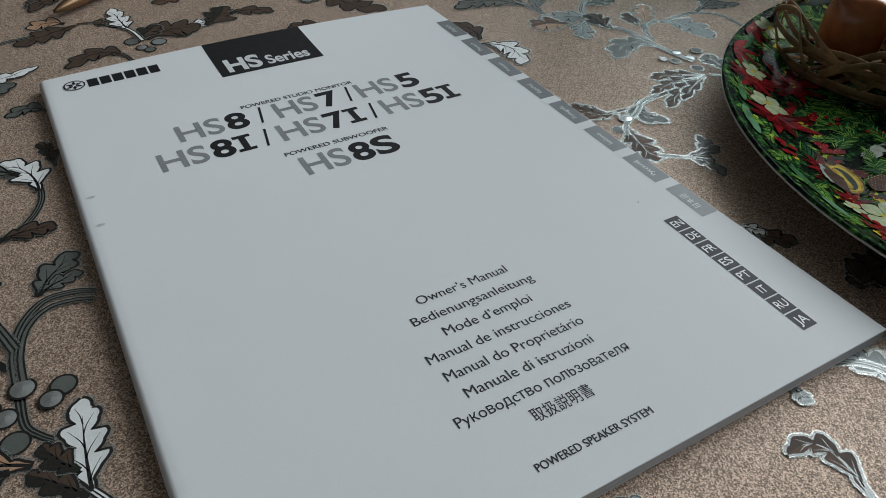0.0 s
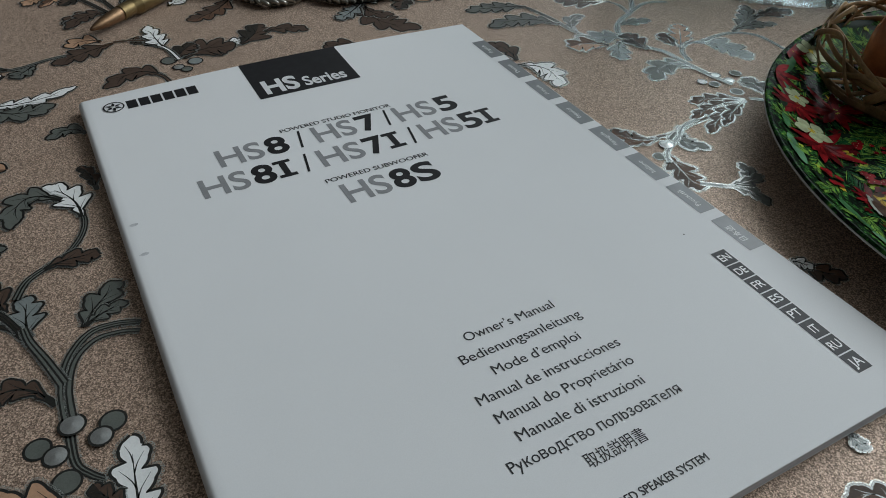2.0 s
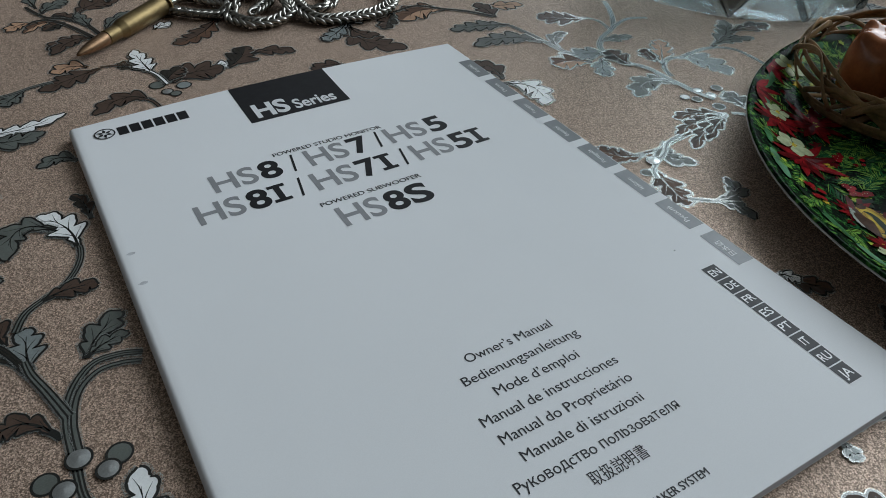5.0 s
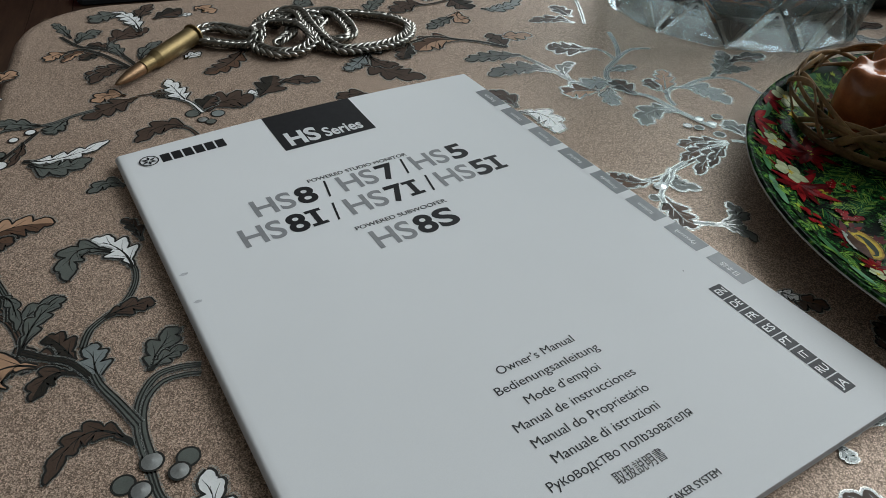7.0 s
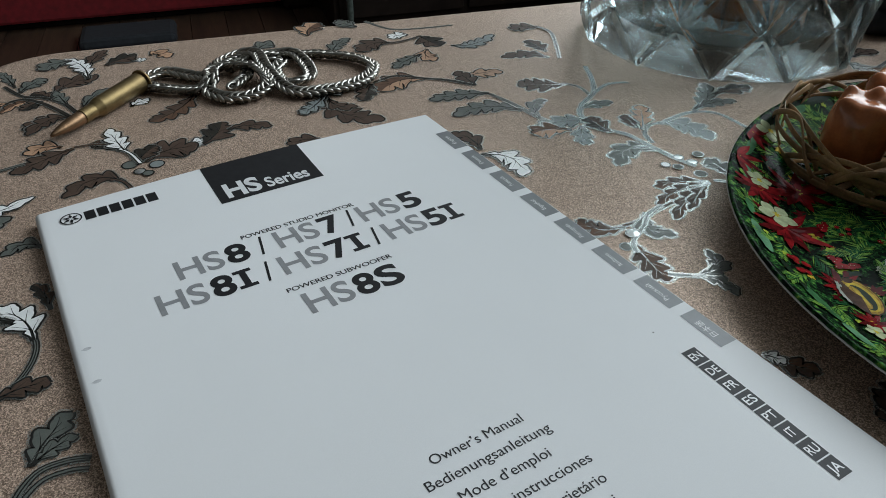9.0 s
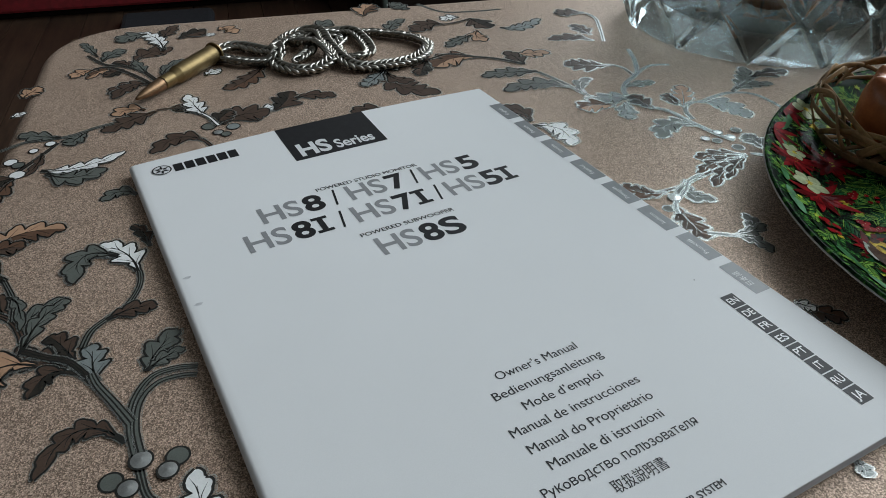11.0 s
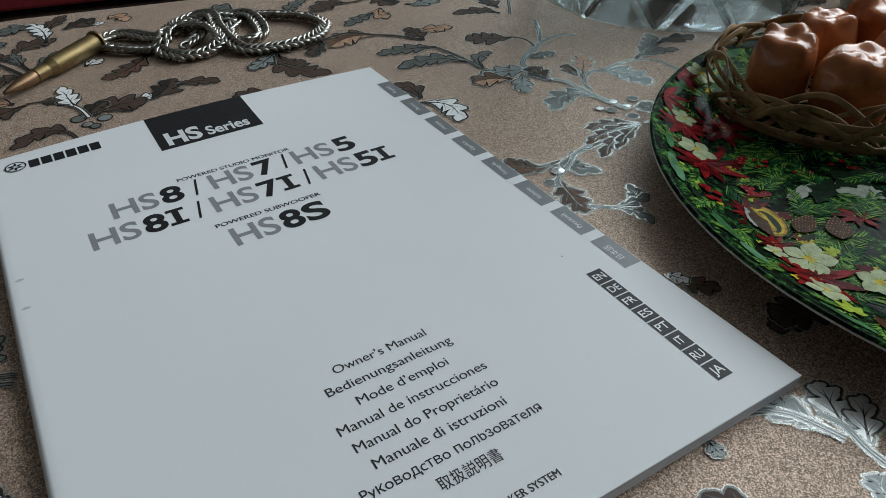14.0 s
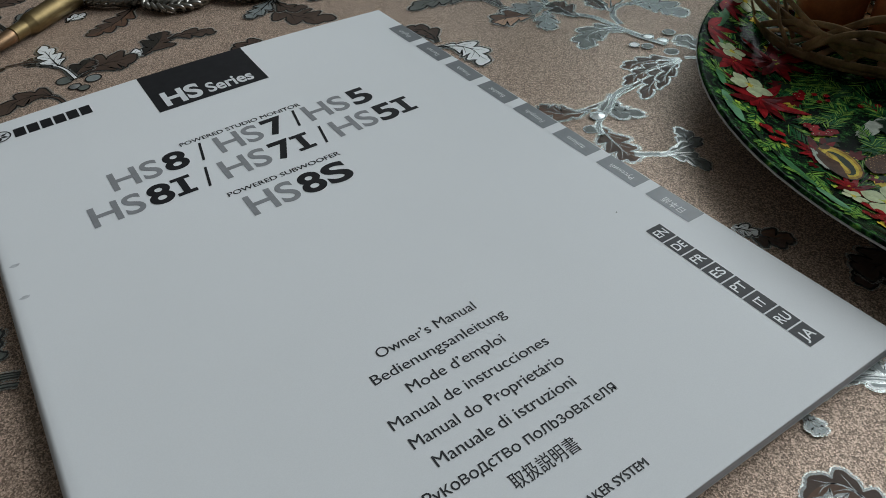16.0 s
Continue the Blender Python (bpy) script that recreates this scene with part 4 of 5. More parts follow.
part("ink_speck", print_bm([(0.1875 + 0.00035 * math.cos(a), 0.0908 + 0.00035 * math.sin(a)) for a in (0, 1, 2, 3, 4, 5)]), INK, booklet)
for y in (0.191, 0.172):
    part("smudge", print_bm([(0.0040 + 0.0016 * math.cos(a * 0.5) * (1 + 0.3 * math.sin(a * 2.3)), y + 0.0009 * math.sin(a * 0.5)) for a in range(12)], TOP + 0.00026), SMUDGE, booklet)

# ---- rifle cartridge ----
tip, tail = Vector((0.0199, 0.3805, 0.0052)), Vector((0.0795, 0.4265, 0.0074))
axis = (tip - tail).normalized()
turn = axis.to_track_quat("Z", "Y").to_matrix().to_4x4()
cartridge = thing("rifle_cartridge", Matrix.Translation(tail) @ turn, "brass rifle cartridge with a pointed copper bullet, lying on the cloth", "cartridge")
part("case", lathe([(0, 0.0004), (0.0030, 0.0004), (0.0031, 0.0), (0.0068, 0.0), (0.0072, 0.0004), (0.0072, 0.0004), (0.0072, 0.0015), (0.0072, 0.0015), (0.0052, 0.0017), (0.0052, 0.0017), (0.0052, 0.0029),
                    (0.0052, 0.0029), (0.0061, 0.0034), (0.0061, 0.0034), (0.0060, 0.020), (0.00575, 0.0390), (0.00575, 0.0390), (0.0043, 0.0440), (0.0043, 0.0440), (0.0043, 0.0530), (0.0043, 0.0530),
                    (0.0040, 0.0534), (0.0, 0.0534)]), BRASS, cartridge)
part("bullet", lathe([(0.0, 0.050), (0.00385, 0.050), (0.00395, 0.056), (0.0037, 0.0615), (0.0031, 0.0665), (0.0022, 0.0715), (0.0012, 0.0752), (0.0006, 0.0765), (0, 0.0768)]), COPPER, cartridge, "dull copper bullet")

# ---- chain ----
chain = thing("neck_chain", pose(0, 0, 0), "heavy silver-coloured steel chain in a loose knotted heap on the cloth", "chain")
CHAIN_RNG = random.Random(8)


def link_bm():
    """One oval link, leaning."""
    bm = bmesh.new()
    ring = [Vector((0.0039 * math.cos(a), 0.0021 * math.sin(a), 0)) for a in (k * math.pi / 7 for k in range(14))]
    tube(ring, 0.00122, 8, 1.0, bm, True)
    return bm


link_mesh = mesh_of("link", link_bm(), STEEL)


def lay_chain(points, pitch=0.0044):
    path = smooth_path([Vector(p) for p in points], 24)
    run, nxt = 0.0, 0.0
    for a, b in zip(path, path[1:]):
        run += (b - a).length
        if run < nxt:
            continue
        nxt += pitch
        t = (b - a).normalized()
        heading = math.atan2(t.y, t.x)
        climb = math.asin(max(-1, min(1, t.z)))
        for side in (1, -1):
            ob = new("link", link_mesh)
            ob.parent = chain
            ob.matrix_local = (Matrix.Translation(b) @ Matrix.Rotation(heading, 4, "Z") @ Matrix.Rotation(-climb, 4, "Y")
                               @ Matrix.Translation((0, side * 0.0015, 0.0004 * side)) @ Matrix.Rotation(radians(side * 26 + CHAIN_RNG.uniform(-7, 7)), 4, "Z") @ Matrix.Rotation(radians(side * 48 + CHAIN_RNG.uniform(-10, 10)), 4, "X"))


LOW, MID, HIGH = 0.0034, 0.0056, 0.0080
lay_chain(((0.083, 0.424, LOW), (0.080, 0.434, LOW), (0.090, 0.442, LOW), (0.100, 0.440, LOW), (0.111, 0.425, LOW), (0.118, 0.411, MID), (0.112, 0.397, LOW), (0.120, 0.382, LOW), (0.135, 0.379, LOW),
           (0.147, 0.387, MID), (0.147, 0.410, HIGH), (0.134, 0.428, MID), (0.122, 0.424, MID), (0.117, 0.408, HIGH), (0.108, 0.405, LOW), (0.093, 0.413, LOW), (0.083, 0.424, LOW)))
lay_chain(((0.124, 0.430, LOW), (0.136, 0.442, LOW), (0.150, 0.443, MID), (0.155, 0.430, HIGH), (0.152, 0.408, HIGH), (0.152, 0.385, MID), (0.158, 0.369, LOW), (0.174, 0.363, LOW), (0.193, 0.362, LOW), (0.209, 0.370, LOW),
           (0.218, 0.384, LOW), (0.213, 0.404, LOW), (0.195, 0.422, LOW), (0.175, 0.431, LOW), (0.158, 0.436, MID), (0.146, 0.436, LOW), (0.136, 0.428, LOW)))
lay_chain(((0.166, 0.437, LOW), (0.178, 0.427, MID), (0.181, 0.411, LOW), (0.176, 0.389, LOW), (0.166, 0.379, MID), (0.157, 0.388, LOW), (0.159, 0.408, LOW), (0.168, 0.420, LOW), (0.160, 0.428, LOW), (0.146, 0.420, LOW), (0.139, 0.408, LOW), (0.128, 0.398, LOW)))

# ---- printed tray ----
TRAY_X, TRAY_Y, TRAY_R, TRAY_RIM = 0.3945, 0.0195, 0.1667, 0.0185
tray = thing("round_tray", pose(TRAY_X, TRAY_Y, 0.0012), "round glossy tray printed with red poinsettias, fir twigs and cones", "tray")
FLAT_R = 0.134


def tray_height(r):
    if r < FLAT_R:
        return 0.0050
    s = min(1, (r - FLAT_R) / (TRAY_R - 0.002 - FLAT_R))
    return 0.0050 + (TRAY_RIM - 0.0050 - 0.0012) * s ** 1.25


tray_body = part("dish", lathe([(0, tray_height(0))] + [(r, tray_height(r)) for r in (0.05, 0.1, FLAT_R, 0.138, 0.143, 0.148, 0.153)], 96), PRINT, tray, "printed greenery under clear gloss")
part("rim", lathe([(r, tray_height(r)) for r in (0.153, 0.157, 0.161, TRAY_R - 0.002)] + [(TRAY_R - 0.0006, TRAY_RIM - 0.0008), (TRAY_R, TRAY_RIM - 0.0018), (TRAY_R - 0.0004, TRAY_RIM - 0.003)], 96), PRINT, tray, "dark green rim band")
part("lip", lathe([(TRAY_R - 0.0003, TRAY_RIM - 0.0030), (TRAY_R + 0.0002, TRAY_RIM - 0.0028), (TRAY_R + 0.0003, TRAY_RIM - 0.0022), (TRAY_R - 0.0001, TRAY_RIM - 0.0020)], 96), PLATE_BACK, tray, "thin pale edge of the tray")
part("underside", lathe([(0, 0.0008)] + [(0.128, 0.0), (0.132, 0.0008)] + [(r, tray_height(r) - 0.0022) for r in (0.138, 0.148, 0.157)] + [(TRAY_R - 0.0004, TRAY_RIM - 0.003)], 96), PLATE_BACK, tray)

INKLIFT = [0.00012]


def motif(name, polys, mats, split=""):
    """Printed shapes on the tray: (slot, outline points) in tray coordinates, laid on its surface."""
    bm = bmesh.new()
    for slot, pts in polys:
        if split and slot < 2 and len(pts) > 11:
            motif(split, [(0, pts)], (mats[slot],))
            continue
        INKLIFT[0] += {"printed_bell": 0.000004, "printed_petal": 0.0000005, "printed_flower": 0.0000005, "printed_poinsettia": 0.0000004, "printed_white_ground": 0.000004}.get(name, 0.00000003)
        c = sum((Vector(p) for p in pts), Vector((0, 0))) / len(pts)
        pts = [Vector(p) for p in pts if Vector(p).length < TRAY_R - 0.0025]
        if len(pts) < 3 or c.length > TRAY_R - 0.004:
            continue
        hub = bm.verts.new((c.x, c.y, tray_height(c.length) + INKLIFT[0] + 0.00001))
        ring = [bm.verts.new((p.x, p.y, tray_height(p.length) + INKLIFT[0])) for p in pts]
        for k in range(len(ring)):
            f = bm.faces.new((hub, ring[k], ring[(k + 1) % len(ring)]))
            f.material_index = slot
    bmesh.ops.recalc_face_normals(bm, faces=bm.faces)
    if len(bm.faces):
        part(name, bm, mats, tray)
    else:
        bm.free()


def petal(x, y, a, length, wide, n=7, point=0.8):
    d, q = Vector((math.cos(a), math.sin(a))), Vector((-math.sin(a), math.cos(a)))
    o = Vector((x, y))
    up = [o + d * length * s + q * wide * math.sin(math.pi * s ** point) for s in (k / n for k in range(n + 1))]
    dn = [o + d * length * s - q * wide * math.sin(math.pi * s ** point) for s in (k / n for k in range(n - 1, 0, -1))]
    return up + dn


def poinsettia(x, y, size, a0):
    g = random.Random(round(x * 1e5 + y * 3e4))
    polys = []
    for k in range(9):
        polys.append((1 if k % 2 else 0, petal(x, y, a0 + k * 0.7 + g.uniform(-0.15, 0.15), size * g.uniform(0.85, 1.15), size * 0.13, point=0.9)))
    for k in range(14):
        polys.append((1, petal(x, y, a0 + k * 0.45, size * 0.85, size * 0.018, 4)))
    for k in range(6):
        polys.append((0, petal(x, y, a0 + 0.4 + k * 1.05 + g.uniform(-0.15, 0.15), size * g.uniform(0.5, 0.7), size * 0.12, point=0.9)))
    for k in range(8):
        a = g.uniform(0, 6.28)
        polys.append((2, petal(x + size * 0.08 * math.cos(a), y + size * 0.08 * math.sin(a), a, size * 0.09, size * 0.035, 4)))
    motif("printed_poinsettia", polys, (P_RED, P_DEEP, P_YELLOW), "printed_petal")


def white_flower(x, y, size, a0):
    g = random.Random(round(x * 2e5 + y * 5e4))
    polys = [(0, petal(x, y, a0 + k * 1.2566 + g.uniform(-0.1, 0.1), size * g.uniform(0.9, 1.08), size * 0.36, 8, 1.35)) for k in range(5)]
    polys += [(1, petal(x, y, a0 + k * 1.2566, size * 0.5, size * 0.05, 5)) for k in range(5)]
    polys += [(2, petal(x, y, k * 0.7, size * 0.24, size * 0.05, 4)) for k in range(9)]
    motif("printed_flower", polys, (P_CREAM, P_LIME, P_YELLOW), "printed_petal")


def fir_twig(x, y, a, length, light=0):
    g = random.Random(round(x * 3e5 + y * 7e4))
    d = Vector((math.cos(a), math.sin(a)))
    polys = []
    for k in range(26):
        s = k / 26
        p = Vector((x, y)) + d * length * s
        for side in (1, -1):
            polys.append((g.choice((0, 0, 1)) if not light else g.choice((0, 1, 1)), petal(p.x, p.y, a + side * g.uniform(0.45, 0.8), length * 0.34 * (1.15 - 0.6 * s) * g.uniform(0.8, 1.15), 0.00030, 3)))
    motif("printed_fir_twig", polys, (P_FIR, P_FIR2))


def cone(x, y, size, a):
    d, q = Vector((math.cos(a), math.sin(a))), Vector((-math.sin(a), math.cos(a)))
    polys = [(0, petal(x - d.x * size, y - d.y * size, a, 2 * size, size * 0.62, 8))]
    for i in range(-4, 5):
        for j in range(-3, 4):
            p = Vector((x, y)) + d * (i * size * 0.22) + q * ((j + 0.5 * (i % 2)) * size * 0.17)
            if abs(i) / 4.6 + abs(j) / 5 < 0.9:
                polys.append((1, petal(p.x, p.y, a, size * 0.12, size * 0.035, 4)))
    motif("printed_cone", polys, (P_BROWN, P_TAN))


def holly(x, y, a, length):
    d, q = Vector((math.cos(a), math.sin(a))), Vector((-math.sin(a), math.cos(a)))
    up, dn = [], []
    for k in range(13):
        s = k / 12
        w = length * (0.30 if k % 3 == 0 else 0.17) * math.sin(math.pi * s) + 0.0004
        up.append(Vector((x, y)) + d * length * s + q * w)
        dn.append(Vector((x, y)) + d * length * s - q * w)
    motif("printed_holly", [(0, up + dn[::-1])], (P_HOLLY,))


def ribbon_patch(x, y, a, length, wide):
    g = random.Random(round(x * 6e5 + y * 2e5))
    d, q = Vector((math.cos(a), math.sin(a))), Vector((-math.sin(a), math.cos(a)))
    pts = []
    for k in range(36):
        b, r = k * math.pi / 18, g.uniform(0.78, 1.12)
        pts.append(Vector((x, y)) + d * (0.5 + 0.5 * r * math.cos(b)) * length + q * wide * r * math.sin(b))
    motif("printed_white_ground", [(0, pts)], (P_WHITE,))


def bauble(x, y, size, a):
    """A gold bell: round flank, dark mouth and bright edges."""
    d, q = Vector((math.cos(a), math.sin(a))), Vector((-math.sin(a), math.cos(a)))
    oval = lambda s, w, l, o=0.0: [Vector((x, y)) + d * (s + l * math.cos(k * 0.3927)) * size + q * (o + w * math.sin(k * 0.3927)) * size for k in range(16)]
    polys = [(1, oval(0, 0.74, 1.32)), (0, oval(0, 0.68, 1.24)), (2, oval(0.04, 0.56, 1.06)), (3, oval(0.08, 0.40, 0.90)), (0, oval(0.05, 0.24, 0.82, -0.08)), (2, oval(0.0, 0.10, 0.70, -0.02)),
             (2, oval(-0.15, 0.06, 0.60, -0.56)), (1, oval(-1.15, 0.22, 0.20, 0.05))]
    motif("printed_bell", polys, (P_GOLD, P_BROWN, P_YELLOW, P_HOLLY))


def berries(x, y, count, spread):
    g = random.Random(round(x * 4e5 + y * 9e4))
    polys = []
    for _ in range(count):
        cx, cy, r = x + g.uniform(-1, 1) * spread, y + g.uniform(-1, 1) * spread, g.uniform(0.0012, 0.0021)
        polys.append((0, [(cx + r * math.cos(k), cy + r * math.sin(k)) for k in range(6)]))
        polys.append((1, [(cx - r * 0.3 + r * 0.25 * math.cos(k), cy + r * 0.3 + r * 0.25 * math.sin(k)) for k in range(6)]))
    motif("printed_berry_spray", polys, (P_RED, P_CREAM))


g = random.Random(11)
for k in range(150):                     # a wreath of fir twigs, thick towards the rim
    a, r = k * 2 * math.pi / 150 + g.uniform(-0.05, 0.05), g.uniform(0.075, 0.150)
    fir_twig(r * math.cos(a), r * math.sin(a), a + g.uniform(-1.3, 1.3) + (math.pi if r > 0.13 else 0), g.uniform(0.022, 0.036), k % 3 == 0)
for k in range(44):                      # lighter twig ends lying across the rim band
    a = k * 2 * math.pi / 44
    fir_twig(0.148 * math.cos(a), 0.148 * math.sin(a), a + g.choice((-1.2, 1.2, 0.5, -0.5)), g.uniform(0.013, 0.02), 1)
X, Y = TRAY_X, TRAY_Y


def sprig(x, y, a, size, slot):
    polys = [(0, petal(x, y, a + d, size * f, size * 0.2, 6)) for d, f in ((0, 1.0), (0.7, 0.8), (-0.7, 0.8), (1.4, 0.55), (-1.4, 0.55))]
    motif("printed_sprig", polys, ((P_LIME, P_DEEP, P_HOLLY, P_YELLOW)[slot],))


for k in range(260):                     # small leaves of other greens, reds and yellows between the twigs
    a, r = k * 2.399 + 0.4, 0.07 + 0.09 * ((k * 0.618) % 1.0)
    sprig(r * math.cos(a), r * math.sin(a), g.uniform(0, 6.28), g.uniform(0.003, 0.007), (0, 1, 2, 0, 2, 1, 3, 2)[k % 8])
for k in range(70):                      # lime and yellow flecks along the rim band
    a, r = k * 2 * math.pi / 70 + g.uniform(-0.04, 0.04), g.uniform(0.138, 0.160)
    sprig(r * math.cos(a), r * math.sin(a), g.uniform(0, 6.28), g.uniform(0.0025, 0.0055), (0, 0, 3, 1)[k % 4])
for k in range(34):                      # small blooms scattered through the wreath
    a, r = k * 2.399, g.uniform(0.075, 0.142)
    if k % 3 == 0:
        poinsettia(r * math.cos(a), r * math.sin(a), g.uniform(0.009, 0.014), g.uniform(0, 6))
    else:
        berries(r * math.cos(a), r * math.sin(a), 7, 0.006)
for k in range(46):                      # soft mid-green patches on the rim band, with lighter twig tips over them
    a = k * 2 * math.pi / 46 + g.uniform(-0.05, 0.05)
    r, long, high = g.uniform(0.1555, 0.1605), g.uniform(0.006, 0.013), g.uniform(0.0016, 0.0030)
    c, d = Vector((math.cos(a), math.sin(a))), Vector((-math.sin(a), math.cos(a)))
    motif("printed_rim_leaf", [(0, [c * (r + high * math.sin(b) * g.uniform(0.8, 1.15)) + d * long * math.cos(b) for b in (i * math.pi / 9 for i in range(18))])], ((P_RIM, P_RIM2, P_HOLLY)[k % 3],))
for k in range(40):
    a = k * 2 * math.pi / 40 + 0.07
    fir_twig(0.152 * math.cos(a), 0.152 * math.sin(a), a + g.choice((-1.1, 1.1, 0.6, -0.6)), g.uniform(0.010, 0.016), 1)
ribbon_patch(0.292 - X, 0.068 - Y, 0.1, 0.022, 0.0035)
ribbon_patch(0.318 - X, 0.056 - Y, 0.3, 0.018, 0.004)
ribbon_patch(0.3170 - X, 0.0670 - Y, -1.02, 0.0221, 0.0075)
for x, y, size, a in ((0.304, 0.156, 0.015, 0.2), (0.284, 0.108, 0.019, 1.0), (0.296, 0.134, 0.015, 0.6), (0.318, 0.128, 0.018, 0.1), (0.256, 0.028, 0.017, 0.5), (0.2605, 0.0500, 0.0090, 0.9), (0.320, -0.055, 0.024, 0.4), (0.330, 0.170, 0.014, 0.3)):
    poinsettia(x - X, y - Y, size, a)
for x, y, size, a in ((0.288, 0.117, 0.0098, 0.3), (0.302, 0.139, 0.0068, 0.8), (0.264, 0.037, 0.0112, 0.6), (0.250, 0.020, 0.0085, 0.1), (0.274, 0.014, 0.0090, 0.5), (0.2545, 0.0455, 0.0050, 0.2), (0.256, -0.030, 0.0110, 0.4),
                      (0.345, 0.168, 0.0085, 0.2), (0.300, -0.075, 0.0120, 0.7)):
    white_flower(x - X, y - Y, size, a)
sprig(0.2440 - X, 0.006 - Y, 0.9, 0.0100, 0)
ribbon_patch(0.272 - X, 0.074 - Y, -2.16, 0.0150, 0.0020)
bauble(0.2720 - X, 0.0625 - Y, 0.0090, -1.97)
cone(0.283 - X, 0.053 - Y, 0.0080, 0.3)
cone(0.292 - X, 0.044 - Y, 0.0085, 0.8)
cone(0.250 - X, -0.005 - Y, 0.0080, 1.4)
holly(0.3240 - X, 0.0620 - Y, 1.2, 0.014)
holly(0.3360 - X, 0.0580 - Y, -0.3, 0.016)
holly(0.300 - X, 0.060 - Y, 0.4, 0.024)
holly(0.318 - X, 0.064 - Y, 0.0, 0.026)
holly(0.300 - X, 0.022 - Y, 0.2, 0.024)
holly(0.330 - X, 0.030 - Y, -0.4, 0.026)
for x, y, a, size in ((0.288, 0.079, 0.2, 0.020), (0.300, 0.080, 2.6, 0.018), (0.312, 0.068, 1.2, 0.020), (0.286, 0.064, -0.6, 0.020), (0.305, 0.042, 0.4, 0.024), (0.318, 0.040, 2.2, 0.022),
                      (0.336, 0.046, -0.4, 0.022), (0.312, 0.060, -1.0, 0.018), (0.345, 0.058, 2.8, 0.02), (0.290, 0.060, 0.9, 0.016)):
    fir_twig(x - X, y - Y, a, size)          # dark twigs over the pale ground
for x, y in ((0.262, 0.085), (0.304, 0.098), (0.285, 0.080), (0.250, 0.030), (0.30, 0.012)):
    berries(x - X, y - Y, 9, 0.006)

# ---- nest with peppers ----
NEST_X, NEST_Y = 0.390, 0.119
nest = thing("woven_nest", pose(NEST_X, NEST_Y, 0.0064), "small loose basket woven of dark rattan strips, standing on the tray", "basket")
g = random.Random(3)


def nest_r(z):
    return 0.0600 + 0.0045 * math.sin(math.pi * min(1, z / 0.026)) - 0.002 * (z / 0.026)


for k in range(22):                      # thin flat strips that rise, arch over the lip and dive again
    a0, sense = k * 2 * math.pi / 22 + g.uniform(-0.14, 0.14), 1 if k % 2 else -1
    sweep, high, off = g.uniform(0.75, 1.0) if k % 3 else g.uniform(1.3, 1.8), g.uniform(0.017, 0.0245), (0.0014 if sense > 0 else -0.0012) + g.uniform(-0.0006, 0.0006)
    pts = []
    for i in range(10):
        s = i / 9
        z = 0.0022 + high * math.sin(math.pi * (0.08 + 0.86 * s)) ** 0.9
        a = a0 + sense * sweep * s
        r = nest_r(min(z, 0.026)) + off + 0.0014 * math.sin(2.2 * math.pi * s + k)
        pts.append((r * math.cos(a), r * math.sin(a), z))
    part("strip", tube(smooth_path(pts, 3), 0.00036 + 0.00006 * (k % 3), 8, 4.6 - 0.4 * (k % 4)), WICKER, nest)
for k in range(4):                       # hoops wound round the foot and the wall
    z0 = (0.0022, 0.0040, 0.0115, 0.0195)[k]
    a0, lean, dir_ = g.uniform(0, 6.28), g.uniform(0.0005, 0.001) + 0.0008 * k, g.uniform(0, 6.28)
    pts = []
    for i in range(22):
        a = a0 + 2 * math.pi * i / 22
        z = max(0.002, z0 + lean * math.sin(a + dir_) + g.uniform(-0.0006, 0.0006))
        r = nest_r(min(z, 0.026)) + 0.0016 * math.sin(3 * a + k) + 0.0004 * (k - 2)
        pts.append((r * math.cos(a), r * math.sin(a), z))
    part("hoop", tube(smooth_path(pts, 3, True), 0.00045, 8, 4.0, None, True), WICKER, nest)
for k in range(12):                      # strips of the base
    a = k * math.pi / 12
    c, s = math.cos(a) * 0.060, math.sin(a) * 0.060
    part("strip", tube([Vector((-c, -s, 0.0012 + 0.0008 * (k % 3))), Vector((0, 0, 0.0016 + 0.0008 * (k % 3))), Vector((c, s, 0.0012 + 0.0008 * (k % 3)))], 0.0022, 6, 0.3), WICKER, nest)


